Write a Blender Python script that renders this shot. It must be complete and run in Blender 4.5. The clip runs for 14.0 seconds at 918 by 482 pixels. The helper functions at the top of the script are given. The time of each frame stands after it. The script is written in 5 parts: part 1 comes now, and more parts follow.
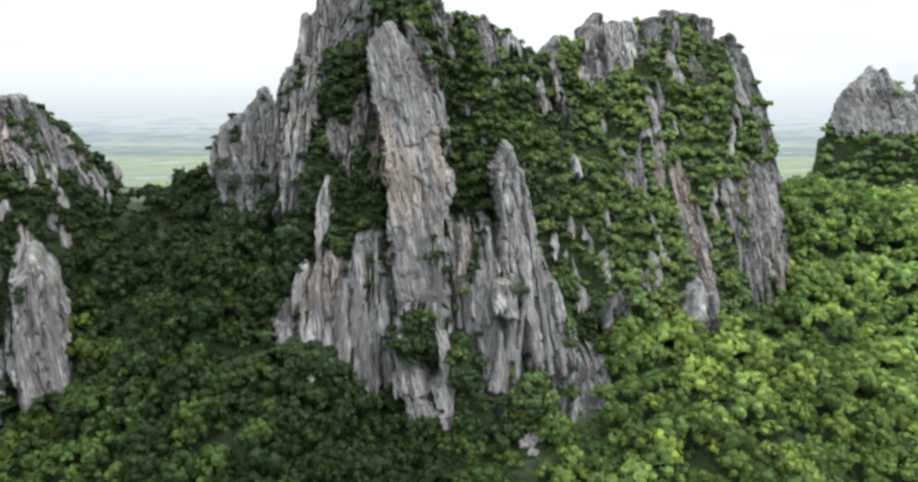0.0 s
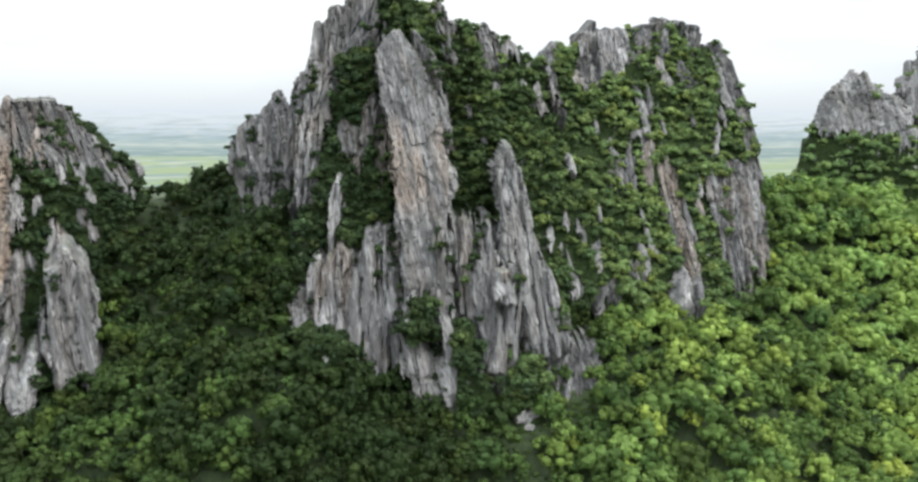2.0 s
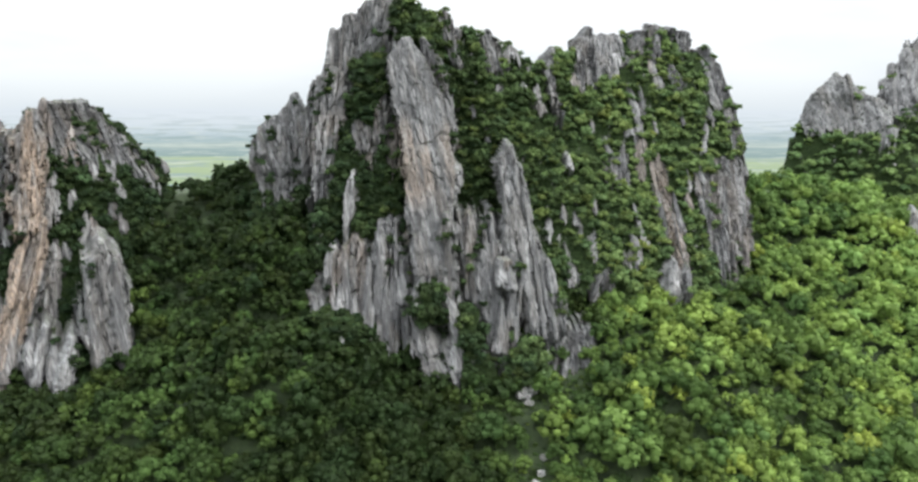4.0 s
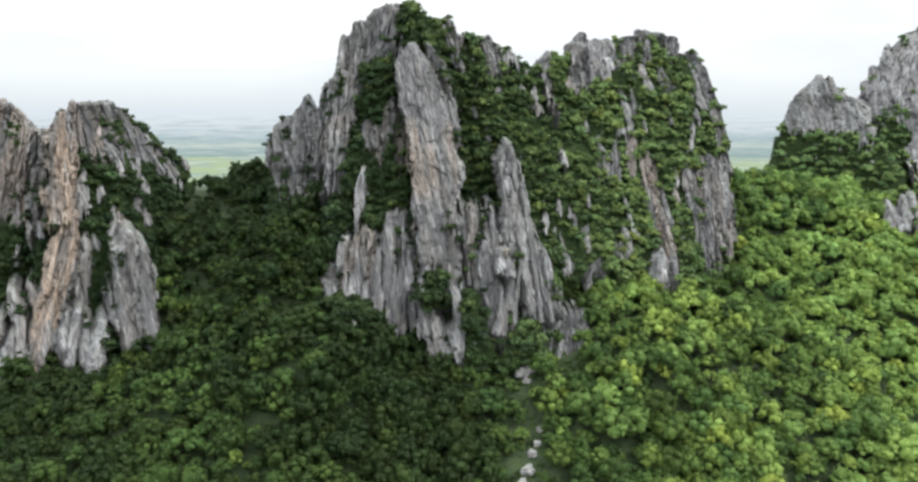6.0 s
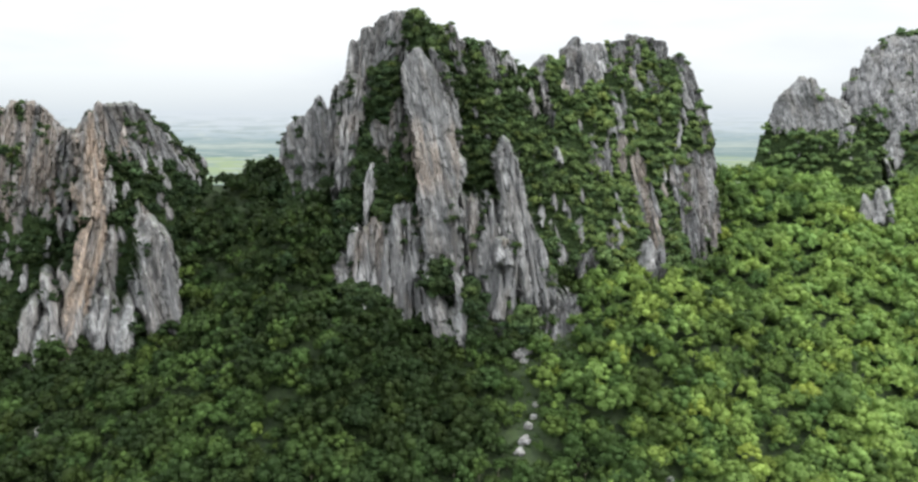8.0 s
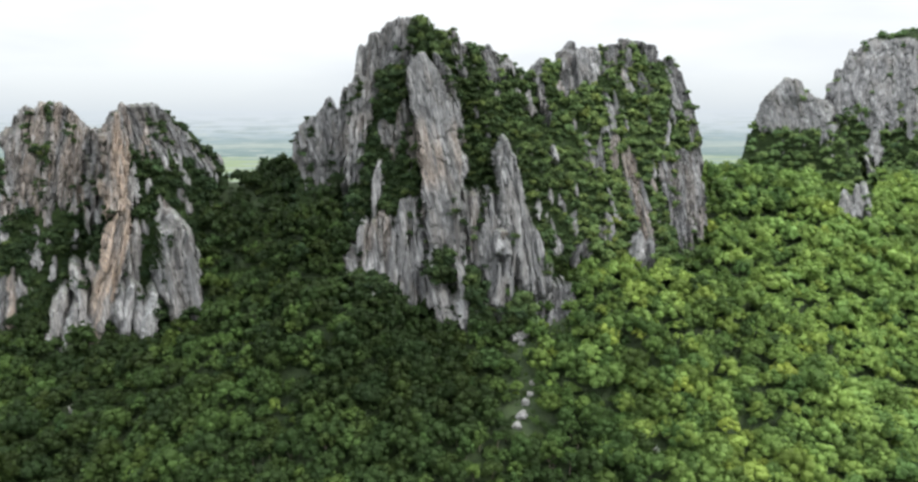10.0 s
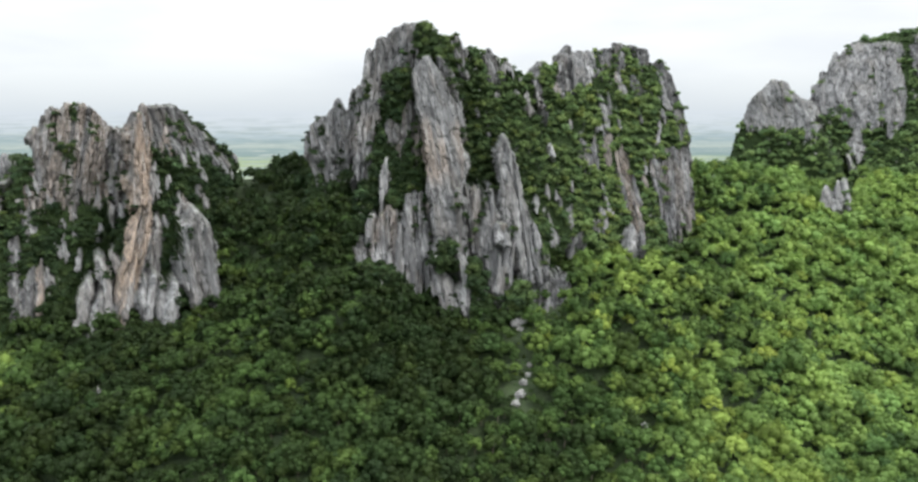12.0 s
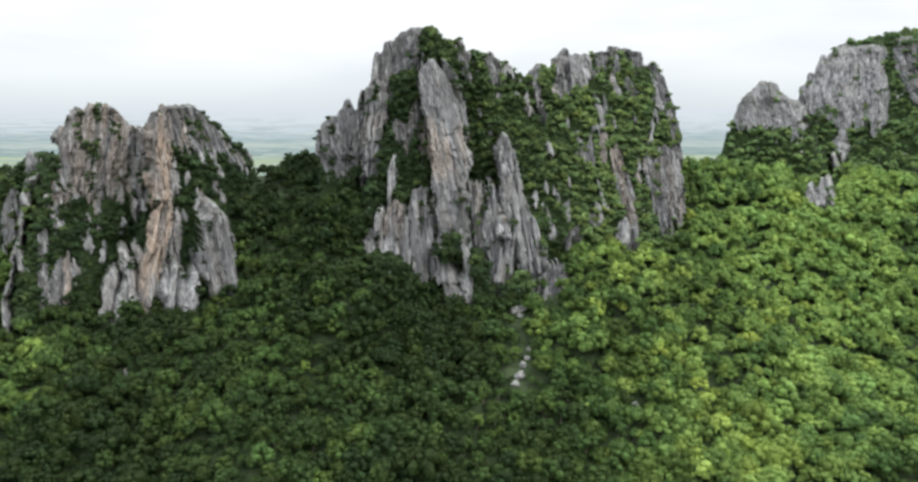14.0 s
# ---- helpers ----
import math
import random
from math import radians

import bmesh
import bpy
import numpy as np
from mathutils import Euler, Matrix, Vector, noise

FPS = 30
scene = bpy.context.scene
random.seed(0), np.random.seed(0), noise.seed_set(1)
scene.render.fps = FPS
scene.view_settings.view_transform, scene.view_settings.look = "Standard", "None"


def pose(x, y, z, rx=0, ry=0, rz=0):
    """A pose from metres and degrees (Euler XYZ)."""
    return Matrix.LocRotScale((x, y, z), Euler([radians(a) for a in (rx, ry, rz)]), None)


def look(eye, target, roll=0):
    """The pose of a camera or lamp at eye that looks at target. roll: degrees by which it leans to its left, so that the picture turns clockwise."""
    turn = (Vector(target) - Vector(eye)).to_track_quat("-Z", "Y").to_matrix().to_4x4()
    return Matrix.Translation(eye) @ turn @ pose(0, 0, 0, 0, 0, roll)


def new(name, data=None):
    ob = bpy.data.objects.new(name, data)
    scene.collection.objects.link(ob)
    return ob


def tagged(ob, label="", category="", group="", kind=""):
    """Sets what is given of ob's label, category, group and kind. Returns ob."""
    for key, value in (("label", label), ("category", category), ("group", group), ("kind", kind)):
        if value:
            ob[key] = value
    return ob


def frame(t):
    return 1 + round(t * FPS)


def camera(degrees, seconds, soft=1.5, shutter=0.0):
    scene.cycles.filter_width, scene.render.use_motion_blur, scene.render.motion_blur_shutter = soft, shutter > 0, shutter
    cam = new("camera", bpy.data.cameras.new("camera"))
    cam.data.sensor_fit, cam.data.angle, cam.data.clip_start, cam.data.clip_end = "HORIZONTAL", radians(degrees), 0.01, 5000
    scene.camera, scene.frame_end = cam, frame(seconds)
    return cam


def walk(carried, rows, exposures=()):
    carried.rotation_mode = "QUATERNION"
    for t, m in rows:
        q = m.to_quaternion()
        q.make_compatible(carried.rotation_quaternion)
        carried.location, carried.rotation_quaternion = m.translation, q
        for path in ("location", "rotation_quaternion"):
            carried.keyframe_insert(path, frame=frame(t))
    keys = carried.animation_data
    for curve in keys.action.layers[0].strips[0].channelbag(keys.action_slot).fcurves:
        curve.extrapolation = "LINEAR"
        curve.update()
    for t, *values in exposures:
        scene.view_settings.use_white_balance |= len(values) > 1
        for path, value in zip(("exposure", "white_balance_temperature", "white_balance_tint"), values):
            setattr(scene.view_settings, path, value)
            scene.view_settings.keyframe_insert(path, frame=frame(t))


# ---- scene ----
cam = camera(70.0, 14.0, soft=2.75)
PATH = [
    (0, (14.866, 149.222, 109.33), (14.944, 151.18, 108.932), 0.2),
    (0.5, (15.099, 144.892, 109.271), (15.175, 146.85, 108.874), 0.2),
    (1, (14.663, 140.292, 109.536), (14.74, 142.25, 109.139), 0.2),
    (1.5, (14.167, 135.599, 109.538), (14.243, 137.558, 109.142), 0.2),
    (2, (13.806, 130.519, 109.806), (13.88, 132.478, 109.41), 0.2),
    (2.5, (13.553, 125.35, 109.967), (13.624, 127.309, 109.572), 0.2),
    (3, (12.924, 120.179, 109.996), (12.993, 122.139, 109.601), 0.2),
    (5.5, (11.186, 93.052, 110.221), (11.247, 95.012, 109.827), 0.1),
    (6, (10.727, 87.641, 110.125), (10.788, 89.601, 109.732), 0.1),
    (6.5, (10.524, 81.954, 110.192), (10.583, 83.915, 109.799), 0.0),
    (7, (10.322, 76.291, 110.167), (10.379, 78.251, 109.774), 0.0),
    (7.5, (10.005, 70.654, 110.111), (10.062, 72.614, 109.718), -0.0),
    (8, (9.523, 64.865, 110.111), (9.581, 66.825, 109.719), -0.0),
    (10.5, (8.298, 36.367, 110.295), (8.35, 38.327, 109.903), -0.1),
    (11, (7.719, 30.823, 110.165), (7.772, 32.784, 109.774), -0.1),
    (11.5, (7.336, 25.098, 110.117), (7.388, 27.059, 109.726), -0.1),
    (12, (6.884, 19.358, 110.138), (6.936, 21.318, 109.748), -0.1),
    (12.5, (6.2, 13.78, 110.283), (6.253, 15.741, 109.892), -0.1),
    (13, (6.096, 8.136, 110.181), (6.145, 10.097, 109.791), -0.2),
    (13.5, (5.508, 2.752, 110.083), (5.557, 4.713, 109.693), -0.2),
    (14, (5.067, -3.247, 110.331), (5.115, -1.286, 109.94), -0.1),
]
walk(cam, [(t, look(eye, target, roll)) for t, eye, target, roll in PATH], [(0, 0.48), (6, 0.43), (14, 0.36)])

# ---- world: a bright overcast sky ----
SUN_UP, SUN_ROUND = radians(46), radians(110)   # elevation; compass angle, clockwise from +y
world = bpy.data.worlds.new("overcast_sky")
scene.world = world
world.use_nodes = True
wn, wl = world.node_tree.nodes, world.node_tree.links
wn.clear()
w_out, w_bg = wn.new("ShaderNodeOutputWorld"), wn.new("ShaderNodeBackground")
w_sky = wn.new("ShaderNodeTexSky")
w_sky.sky_type, w_sky.sun_disc = "NISHITA", False
w_sky.sun_elevation, w_sky.sun_rotation = SUN_UP, SUN_ROUND
w_co, w_map = wn.new("ShaderNodeTexCoord"), wn.new("ShaderNodeMapping")
w_map.inputs["Scale"].default_value = (1.6, 1.6, 7.0)
w_noise, w_ramp = wn.new("ShaderNodeTexNoise"), wn.new("ShaderNodeValToRGB")
w_noise.inputs["Scale"].default_value, w_noise.inputs["Detail"].default_value = 1.7, 5.0
w_ramp.color_ramp.elements[0].position, w_ramp.color_ramp.elements[0].color = 0.30, (7.2, 7.5, 8.0, 1)
w_ramp.color_ramp.elements[1].position, w_ramp.color_ramp.elements[1].color = 0.62, (8.8, 9.0, 9.1, 1)
w_sep, w_low, w_haze, w_mix = wn.new("ShaderNodeSeparateXYZ"), wn.new("ShaderNodeMapRange"), wn.new("ShaderNodeMix"), wn.new("ShaderNodeMix")
w_low.inputs["From Min"].default_value, w_low.inputs["From Max"].default_value = 0.0, 0.10
w_low.inputs["To Min"].default_value, w_low.inputs["To Max"].default_value = 0.85, 0.0
for m in (w_haze, w_mix):
    m.data_type = "RGBA"
w_haze.inputs[7].default_value = (5.4, 6.0, 6.5, 1)
w_mix.inputs[0].default_value = 0.93
wl.new(w_co.outputs["Generated"], w_map.inputs["Vector"])
wl.new(w_map.outputs["Vector"], w_noise.inputs["Vector"])
wl.new(w_noise.outputs["Fac"], w_ramp.inputs["Fac"])
wl.new(w_co.outputs["Generated"], w_sep.inputs[0])
wl.new(w_sep.outputs["Z"], w_low.inputs["Value"])
wl.new(w_low.outputs["Result"], w_haze.inputs[0])
wl.new(w_ramp.outputs["Color"], w_haze.inputs[6])
wl.new(w_sky.outputs["Color"], w_mix.inputs[6])
wl.new(w_haze.outputs[2], w_mix.inputs[7])
w_top, w_lift = wn.new("ShaderNodeMapRange"), wn.new("ShaderNodeVectorMath")
w_top.interpolation_type, w_lift.operation = "SMOOTHSTEP", "SCALE"
w_top.inputs["From Min"].default_value, w_top.inputs["From Max"].default_value = 0.12, 0.95
w_top.inputs["To Min"].default_value, w_top.inputs["To Max"].default_value = 1.0, 3.4     # overcast: brightest overhead
wl.new(w_sep.outputs["Z"], w_top.inputs["Value"])
wl.new(w_mix.outputs[2], w_lift.inputs[0])
wl.new(w_top.outputs["Result"], w_lift.inputs["Scale"])
wl.new(w_lift.outputs[0], w_bg.inputs["Color"])
w_bg.inputs["Strength"].default_value = 0.1
wl.new(w_bg.outputs["Background"], w_out.inputs["Surface"])

sun = new("sun", bpy.data.lights.new("sun", "SUN"))
sun.data.energy, sun.data.angle, sun.data.color = 2.1, radians(20), (1.0, 0.97, 0.91)
away = Vector((math.sin(SUN_ROUND) * math.cos(SUN_UP), math.cos(SUN_ROUND) * math.cos(SUN_UP), math.sin(SUN_UP)))
sun.matrix_world = look(away * 400, (0, 0, 0))


# ---- materials ----
class Nodes:
    """A small wrapper for building node materials."""

    def __init__(self, name):
        self.mat = bpy.data.materials.new(name)
        self.mat.use_nodes = True
        self.tree = self.mat.node_tree
        self.tree.nodes.clear()
        self.out = self.add("OutputMaterial")

    def add(self, kind, **values):
        n = self.tree.nodes.new("ShaderNode" + kind)
        for k, v in values.items():
            n.inputs[k.replace("_", " ")].default_value = v
        return n

    def link(self, a, b):
        self.tree.links.new(a, b)

    def position(self, scale):
        geo, mp = self.add("NewGeometry"), self.add("Mapping", Scale=scale)
        self.link(geo.outputs["Position"], mp.inputs["Vector"])
        return mp.outputs["Vector"]

    def noise(self, scale, detail=4.0, rough=0.55, size=1.0):
        n = self.add("TexNoise", Scale=size, Detail=detail, Roughness=rough)
        self.link(self.position(scale), n.inputs["Vector"])
        return n.outputs["Fac"]

    def ramp(self, fac, *stops):
        r = self.add("ValToRGB")
        e = r.color_ramp.elements
        while len(e) < len(stops):
            e.new(0.5)
        for s, (p, c) in zip(e, stops):
            s.position, s.color = p, (*c, 1) if len(c) == 3 else c
        self.link(fac, r.inputs["Fac"])
        return r.outputs["Color"]

    def mix(self, fac, a, b, blend="MIX"):
        m = self.add("Mix")
        m.data_type, m.blend_type = "RGBA", blend
        for sock, v in ((m.inputs[0], fac), (m.inputs[6], a), (m.inputs[7], b)):
            if isinstance(v, bpy.types.NodeSocket):
                self.link(v, sock)
            else:
                sock.default_value = v if isinstance(v, (int, float)) else (*v, 1)
        return m.outputs[2]

    def math(self, op, a, b=0.5):
        m = self.add("Math")
        m.operation = op
        for sock, v in ((m.inputs[0], a), (m.inputs[1], b)):
            if isinstance(v, bpy.types.NodeSocket):
                self.link(v, sock)
            else:
                sock.default_value = v
        return m.outputs[0]

    def attribute(self, name):
        a = self.add("Attribute")
        a.attribute_name = name
        return a.outputs["Fac"]

    def bump(self, height, strength, distance):
        b = self.add("Bump", Strength=strength, Distance=distance)
        self.link(height, b.inputs["Height"])
        return b.outputs["Normal"]


def grey(v):
    return (v, v, v)


def limestone(name="weathered_limestone", fresh=0.0):
    """Mauve-grey weathered limestone, streaked along the crag; fresh: how much of the grey skin has broken off to show pale stone."""
    n = Nodes(name)
    geo, sep, run = n.add("NewGeometry"), n.add("SeparateXYZ"), n.add("CombineXYZ")
    n.link(geo.outputs["Position"], sep.inputs[0])
    n.link(n.math("ADD", n.attribute("along"), n.math("MULTIPLY", sep.outputs["Y"], 0.4)), run.inputs["X"])
    n.link(sep.outputs["Y"], run.inputs["Y"])
    n.link(sep.outputs["Z"], run.inputs["Z"])

    def along(scale, detail, rough):
        mp, t = n.add("Mapping", Scale=scale), n.add("TexNoise", Scale=1.0, Detail=detail, Roughness=rough)
        n.link(run.outputs[0], mp.inputs["Vector"])
        n.link(mp.outputs[0], t.inputs["Vector"])
        return t.outputs["Fac"]

    body = n.noise((0.07, 0.07, 0.05), 4, 0.6)
    streak, thin = along((0.42, 0.12, 0.045), 6, 0.65), along((1.3, 0.4, 0.20), 5, 0.65)
    grain = n.noise((1.5, 1.5, 0.8), 5, 0.7)
    col = n.ramp(body, (0.30, (0.066, 0.067, 0.069)), (0.52, (0.108, 0.109, 0.112)), (0.72, (0.184, 0.185, 0.188)))
    ochre = n.ramp(grain, (0.30, (0.30, 0.218, 0.160)), (0.70, (0.49, 0.378, 0.290)))
    col = n.mix(n.math("MULTIPLY", n.attribute("ochre"), 0.8), col, ochre)
    rust = n.ramp(along((0.16, 0.1, 0.03), 4, 0.6), (0.48, grey(0)), (0.62, grey(0.42)))
    col = n.mix(rust, col, (0.148, 0.124, 0.100))
    light = n.math("ADD", n.ramp(streak, (0.52, grey(0)), (0.66, grey(0.6))), n.math("MULTIPLY", n.attribute("pale"), 0.9))
    col = n.mix(light, col, (0.40, 0.401, 0.400))
    if fresh:
        col = n.mix(fresh, col, (0.66, 0.645, 0.62))
    col = n.mix(n.ramp(thin, (0.56, grey(0)), (0.68, grey(0.42))), col, (0.42, 0.420, 0.418))
    col = n.mix(n.ramp(streak, (0.33, grey(0.75)), (0.46, grey(0.0))), col, (0.060, 0.058, 0.060))
    col = n.mix(n.ramp(thin, (0.38, grey(0.8)), (0.50, grey(0.0))), col, (0.062, 0.060, 0.062))
    col = n.mix(n.ramp(grain, (0.34, grey(0.25)), (0.48, grey(0))), col, (0.08, 0.077, 0.08))
    up = n.add("SeparateXYZ")
    n.link(geo.outputs["Normal"], up.inputs[0])
    ledge = n.math("MULTIPLY", n.ramp(up.outputs["Z"], (0.60, grey(0)), (0.95, grey(0.4))), n.ramp(n.noise((0.22, 0.22, 0.22), 4, 0.6), (0.42, grey(0)), (0.55, grey(0.9))))
    col = n.mix(ledge, col, (0.060, 0.085, 0.032))
    bsdf = n.add("BsdfPrincipled", Roughness=0.92)
    bsdf.inputs["Specular IOR Level"].default_value = 0.15
    n.link(col, bsdf.inputs["Base Color"])
    h = n.math("ADD", thin, n.math("MULTIPLY", grain, 0.4))
    n.link(n.bump(h, 0.8, 0.8), bsdf.inputs["Normal"])
    n.link(bsdf.outputs[0], n.out.inputs["Surface"])
    return n.mat


def foliage(name, dark, mid, light):
    n = Nodes(name)
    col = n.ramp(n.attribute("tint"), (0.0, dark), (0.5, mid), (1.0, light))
    col = n.mix(1.0, col, n.ramp(n.attribute("hue"), (0.0, (0.86, 0.98, 1.15)), (0.5, (1.0, 1.0, 1.0)), (1.0, (1.24, 1.03, 0.75))), "MULTIPLY")
    geo = n.add("NewGeometry")
    leaf = n.ramp(geo.outputs["Random Per Island"], (0.0, grey(0.70)), (1.0, grey(1.30)))
    col = n.mix(1.0, col, leaf, "MULTIPLY")
    bsdf, thin, both = n.add("BsdfPrincipled", Roughness=0.62), n.add("BsdfTranslucent"), n.add("MixShader", Fac=0.32)
    bsdf.inputs["Specular IOR Level"].default_value = 0.12
    n.link(col, bsdf.inputs["Base Color"])
    n.link(col, thin.inputs["Color"])
    n.link(bsdf.outputs[0], both.inputs[1])
    n.link(thin.outputs[0], both.inputs[2])
    n.link(both.outputs[0], n.out.inputs["Surface"])
    return n.mat


def bark():
    n = Nodes("grey_brown_bark")
    g = n.noise((3.0, 3.0, 0.6), 4, 0.6)
    bsdf = n.add("BsdfPrincipled", Roughness=0.9)
    n.link(n.ramp(g, (0.3, (0.09, 0.07, 0.05)), (0.7, (0.24, 0.20, 0.16))), bsdf.inputs["Base Color"])
    n.link(n.bump(g, 0.6, 0.1), bsdf.inputs["Normal"])
    n.link(bsdf.outputs[0], n.out.inputs["Surface"])
    return n.mat


def soil():
    n = Nodes("forest_floor_and_fields")
    near = n.ramp(n.noise((0.35, 0.35, 0.35), 6, 0.7), (0.35, (0.012, 0.022, 0.007)), (0.65, (0.032, 0.052, 0.015)))
    bsdf = n.add("BsdfPrincipled", Roughness=0.95)
    n.link(near, bsdf.inputs["Base Color"])
    n.link(n.bump(n.noise((0.6, 0.6, 0.6), 5, 0.6), 0.7, 0.6), bsdf.inputs["Normal"])
    n.link(bsdf.outputs[0], n.out.inputs["Surface"])
    return n.mat


def far_plain():
    """The flat farmland kilometres away: a glowing backdrop of field bands, with the haze of the air painted into their
    colours.
    """
    n = Nodes("distant_farmland")
    geo, sep = n.add("NewGeometry"), n.add("SeparateXYZ")
    n.link(geo.outputs["Position"], sep.inputs[0])
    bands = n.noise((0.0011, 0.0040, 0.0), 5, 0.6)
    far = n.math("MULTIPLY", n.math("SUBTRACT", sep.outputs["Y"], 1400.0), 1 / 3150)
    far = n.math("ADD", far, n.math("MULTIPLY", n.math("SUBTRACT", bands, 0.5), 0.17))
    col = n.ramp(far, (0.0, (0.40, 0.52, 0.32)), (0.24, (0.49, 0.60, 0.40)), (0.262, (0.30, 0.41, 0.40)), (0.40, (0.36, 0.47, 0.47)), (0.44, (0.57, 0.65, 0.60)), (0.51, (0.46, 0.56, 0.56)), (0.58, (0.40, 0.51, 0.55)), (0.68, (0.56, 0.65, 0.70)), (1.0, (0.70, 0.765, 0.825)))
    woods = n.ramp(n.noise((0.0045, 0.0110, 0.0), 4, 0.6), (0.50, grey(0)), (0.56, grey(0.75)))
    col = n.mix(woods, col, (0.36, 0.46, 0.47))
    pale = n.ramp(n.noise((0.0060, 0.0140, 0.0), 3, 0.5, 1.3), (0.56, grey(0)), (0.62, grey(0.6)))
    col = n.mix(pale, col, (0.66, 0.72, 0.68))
    # painted haze: the fields fade to the pale blue of the horizon
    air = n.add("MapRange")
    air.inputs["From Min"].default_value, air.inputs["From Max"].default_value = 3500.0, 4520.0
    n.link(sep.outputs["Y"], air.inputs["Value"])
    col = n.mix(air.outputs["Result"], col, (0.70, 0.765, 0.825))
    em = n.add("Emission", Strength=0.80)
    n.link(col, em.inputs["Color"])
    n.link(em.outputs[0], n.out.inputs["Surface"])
    return n.mat


def undergrowth():
    n = Nodes("creepers_and_scrub_on_rock")
    leaf = n.ramp(n.noise((0.9, 0.9, 0.9), 5, 0.7), (0.35, (0.010, 0.018, 0.007)), (0.65, (0.034, 0.055, 0.018)))
    bare = n.ramp(n.noise((0.22, 0.22, 0.12), 4, 0.65), (0.62, grey(0)), (0.70, grey(0.9)))
    bsdf = n.add("BsdfPrincipled", Roughness=0.9)
    bsdf.inputs["Specular IOR Level"].default_value = 0.1
    n.link(n.mix(bare, leaf, (0.34, 0.33, 0.33)), bsdf.inputs["Base Color"])
    n.link(n.bump(n.noise((0.8, 0.8, 0.8), 5, 0.7), 1.0, 1.2), bsdf.inputs["Normal"])
    n.link(bsdf.outputs[0], n.out.inputs["Surface"])
    return n.mat


PALE = limestone("broken_pale_limestone", 0.32)
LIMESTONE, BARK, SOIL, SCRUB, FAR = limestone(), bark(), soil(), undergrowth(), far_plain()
LEAVES = [
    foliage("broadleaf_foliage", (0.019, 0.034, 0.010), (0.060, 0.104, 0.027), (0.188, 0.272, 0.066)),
    foliage("cliff_shrub_foliage", (0.025, 0.044, 0.018), (0.076, 0.120, 0.046), (0.160, 0.230, 0.080)),
]


# ---- noise on arrays of points ----
def lattice(ix, iy, iz, seed):
    """Random numbers from 0 to 1 for whole-number lattice places."""
    h = (ix.astype(np.int64) * 374761393 + iy.astype(np.int64) * 668265263 + iz.astype(np.int64) * 2147483647 + seed * 1274126177) & 0xFFFFFFFF
    h = ((h ^ (h >> 13)) * 1274126177) & 0xFFFFFFFF
    h = ((h ^ (h >> 16)) * 2246822519) & 0xFFFFFFFF
    return ((h ^ (h >> 15)) & 0xFFFFFF) / float(0x1000000)


def smooth_noise(p, seed=0):
    i = np.floor(p)
    f = p - i
    f = f * f * (3 - 2 * f)
    total = np.zeros(len(p))
    for dx in (0, 1):
        for dy in (0, 1):
            for dz in (0, 1):
                w = (f[:, 0] if dx else 1 - f[:, 0]) * (f[:, 1] if dy else 1 - f[:, 1]) * (f[:, 2] if dz else 1 - f[:, 2])
                total += w * lattice(i[:, 0] + dx, i[:, 1] + dy, i[:, 2] + dz, seed)
    return total * 2 - 1


def fbm(p, seed=0, octaves=4):
    return sum(smooth_noise(p * 2**k + 17.3 * k, seed + k) * 0.5**k for k in range(octaves))


def cells(p, seed=0):
    """Voronoi cells: a random number of each cell, and the distance to its border."""
    i = np.floor(p)
    near, second, value = np.full(len(p), 9.0), np.full(len(p), 9.0), np.zeros(len(p))
    for dx in (-1, 0, 1):
        for dy in (-1, 0, 1):
            for dz in (-1, 0, 1):
                c = i + (dx, dy, dz)
                spot = c + np.stack([lattice(*c.T, seed + k) for k in (1, 2, 3)], 1)
                d = np.linalg.norm(spot - p, axis=1)
                first = d < near
                second = np.where(first, near, np.minimum(second, d))
                value = np.where(first, lattice(*c.T, seed + 4), value)
                near = np.where(first, d, near)
    return value, second - near


# ---- the ground ----
def bump2(x, y, cx, cy, sx, sy):
    return np.exp(-(((x - cx) / sx) ** 2 + ((y - cy) / sy) ** 2) / 2)


def step(v, a, b):
    t = np.clip((v - a) / (b - a), 0, 1)
    return t * t * (3 - 2 * t)


PLAIN = -40.0


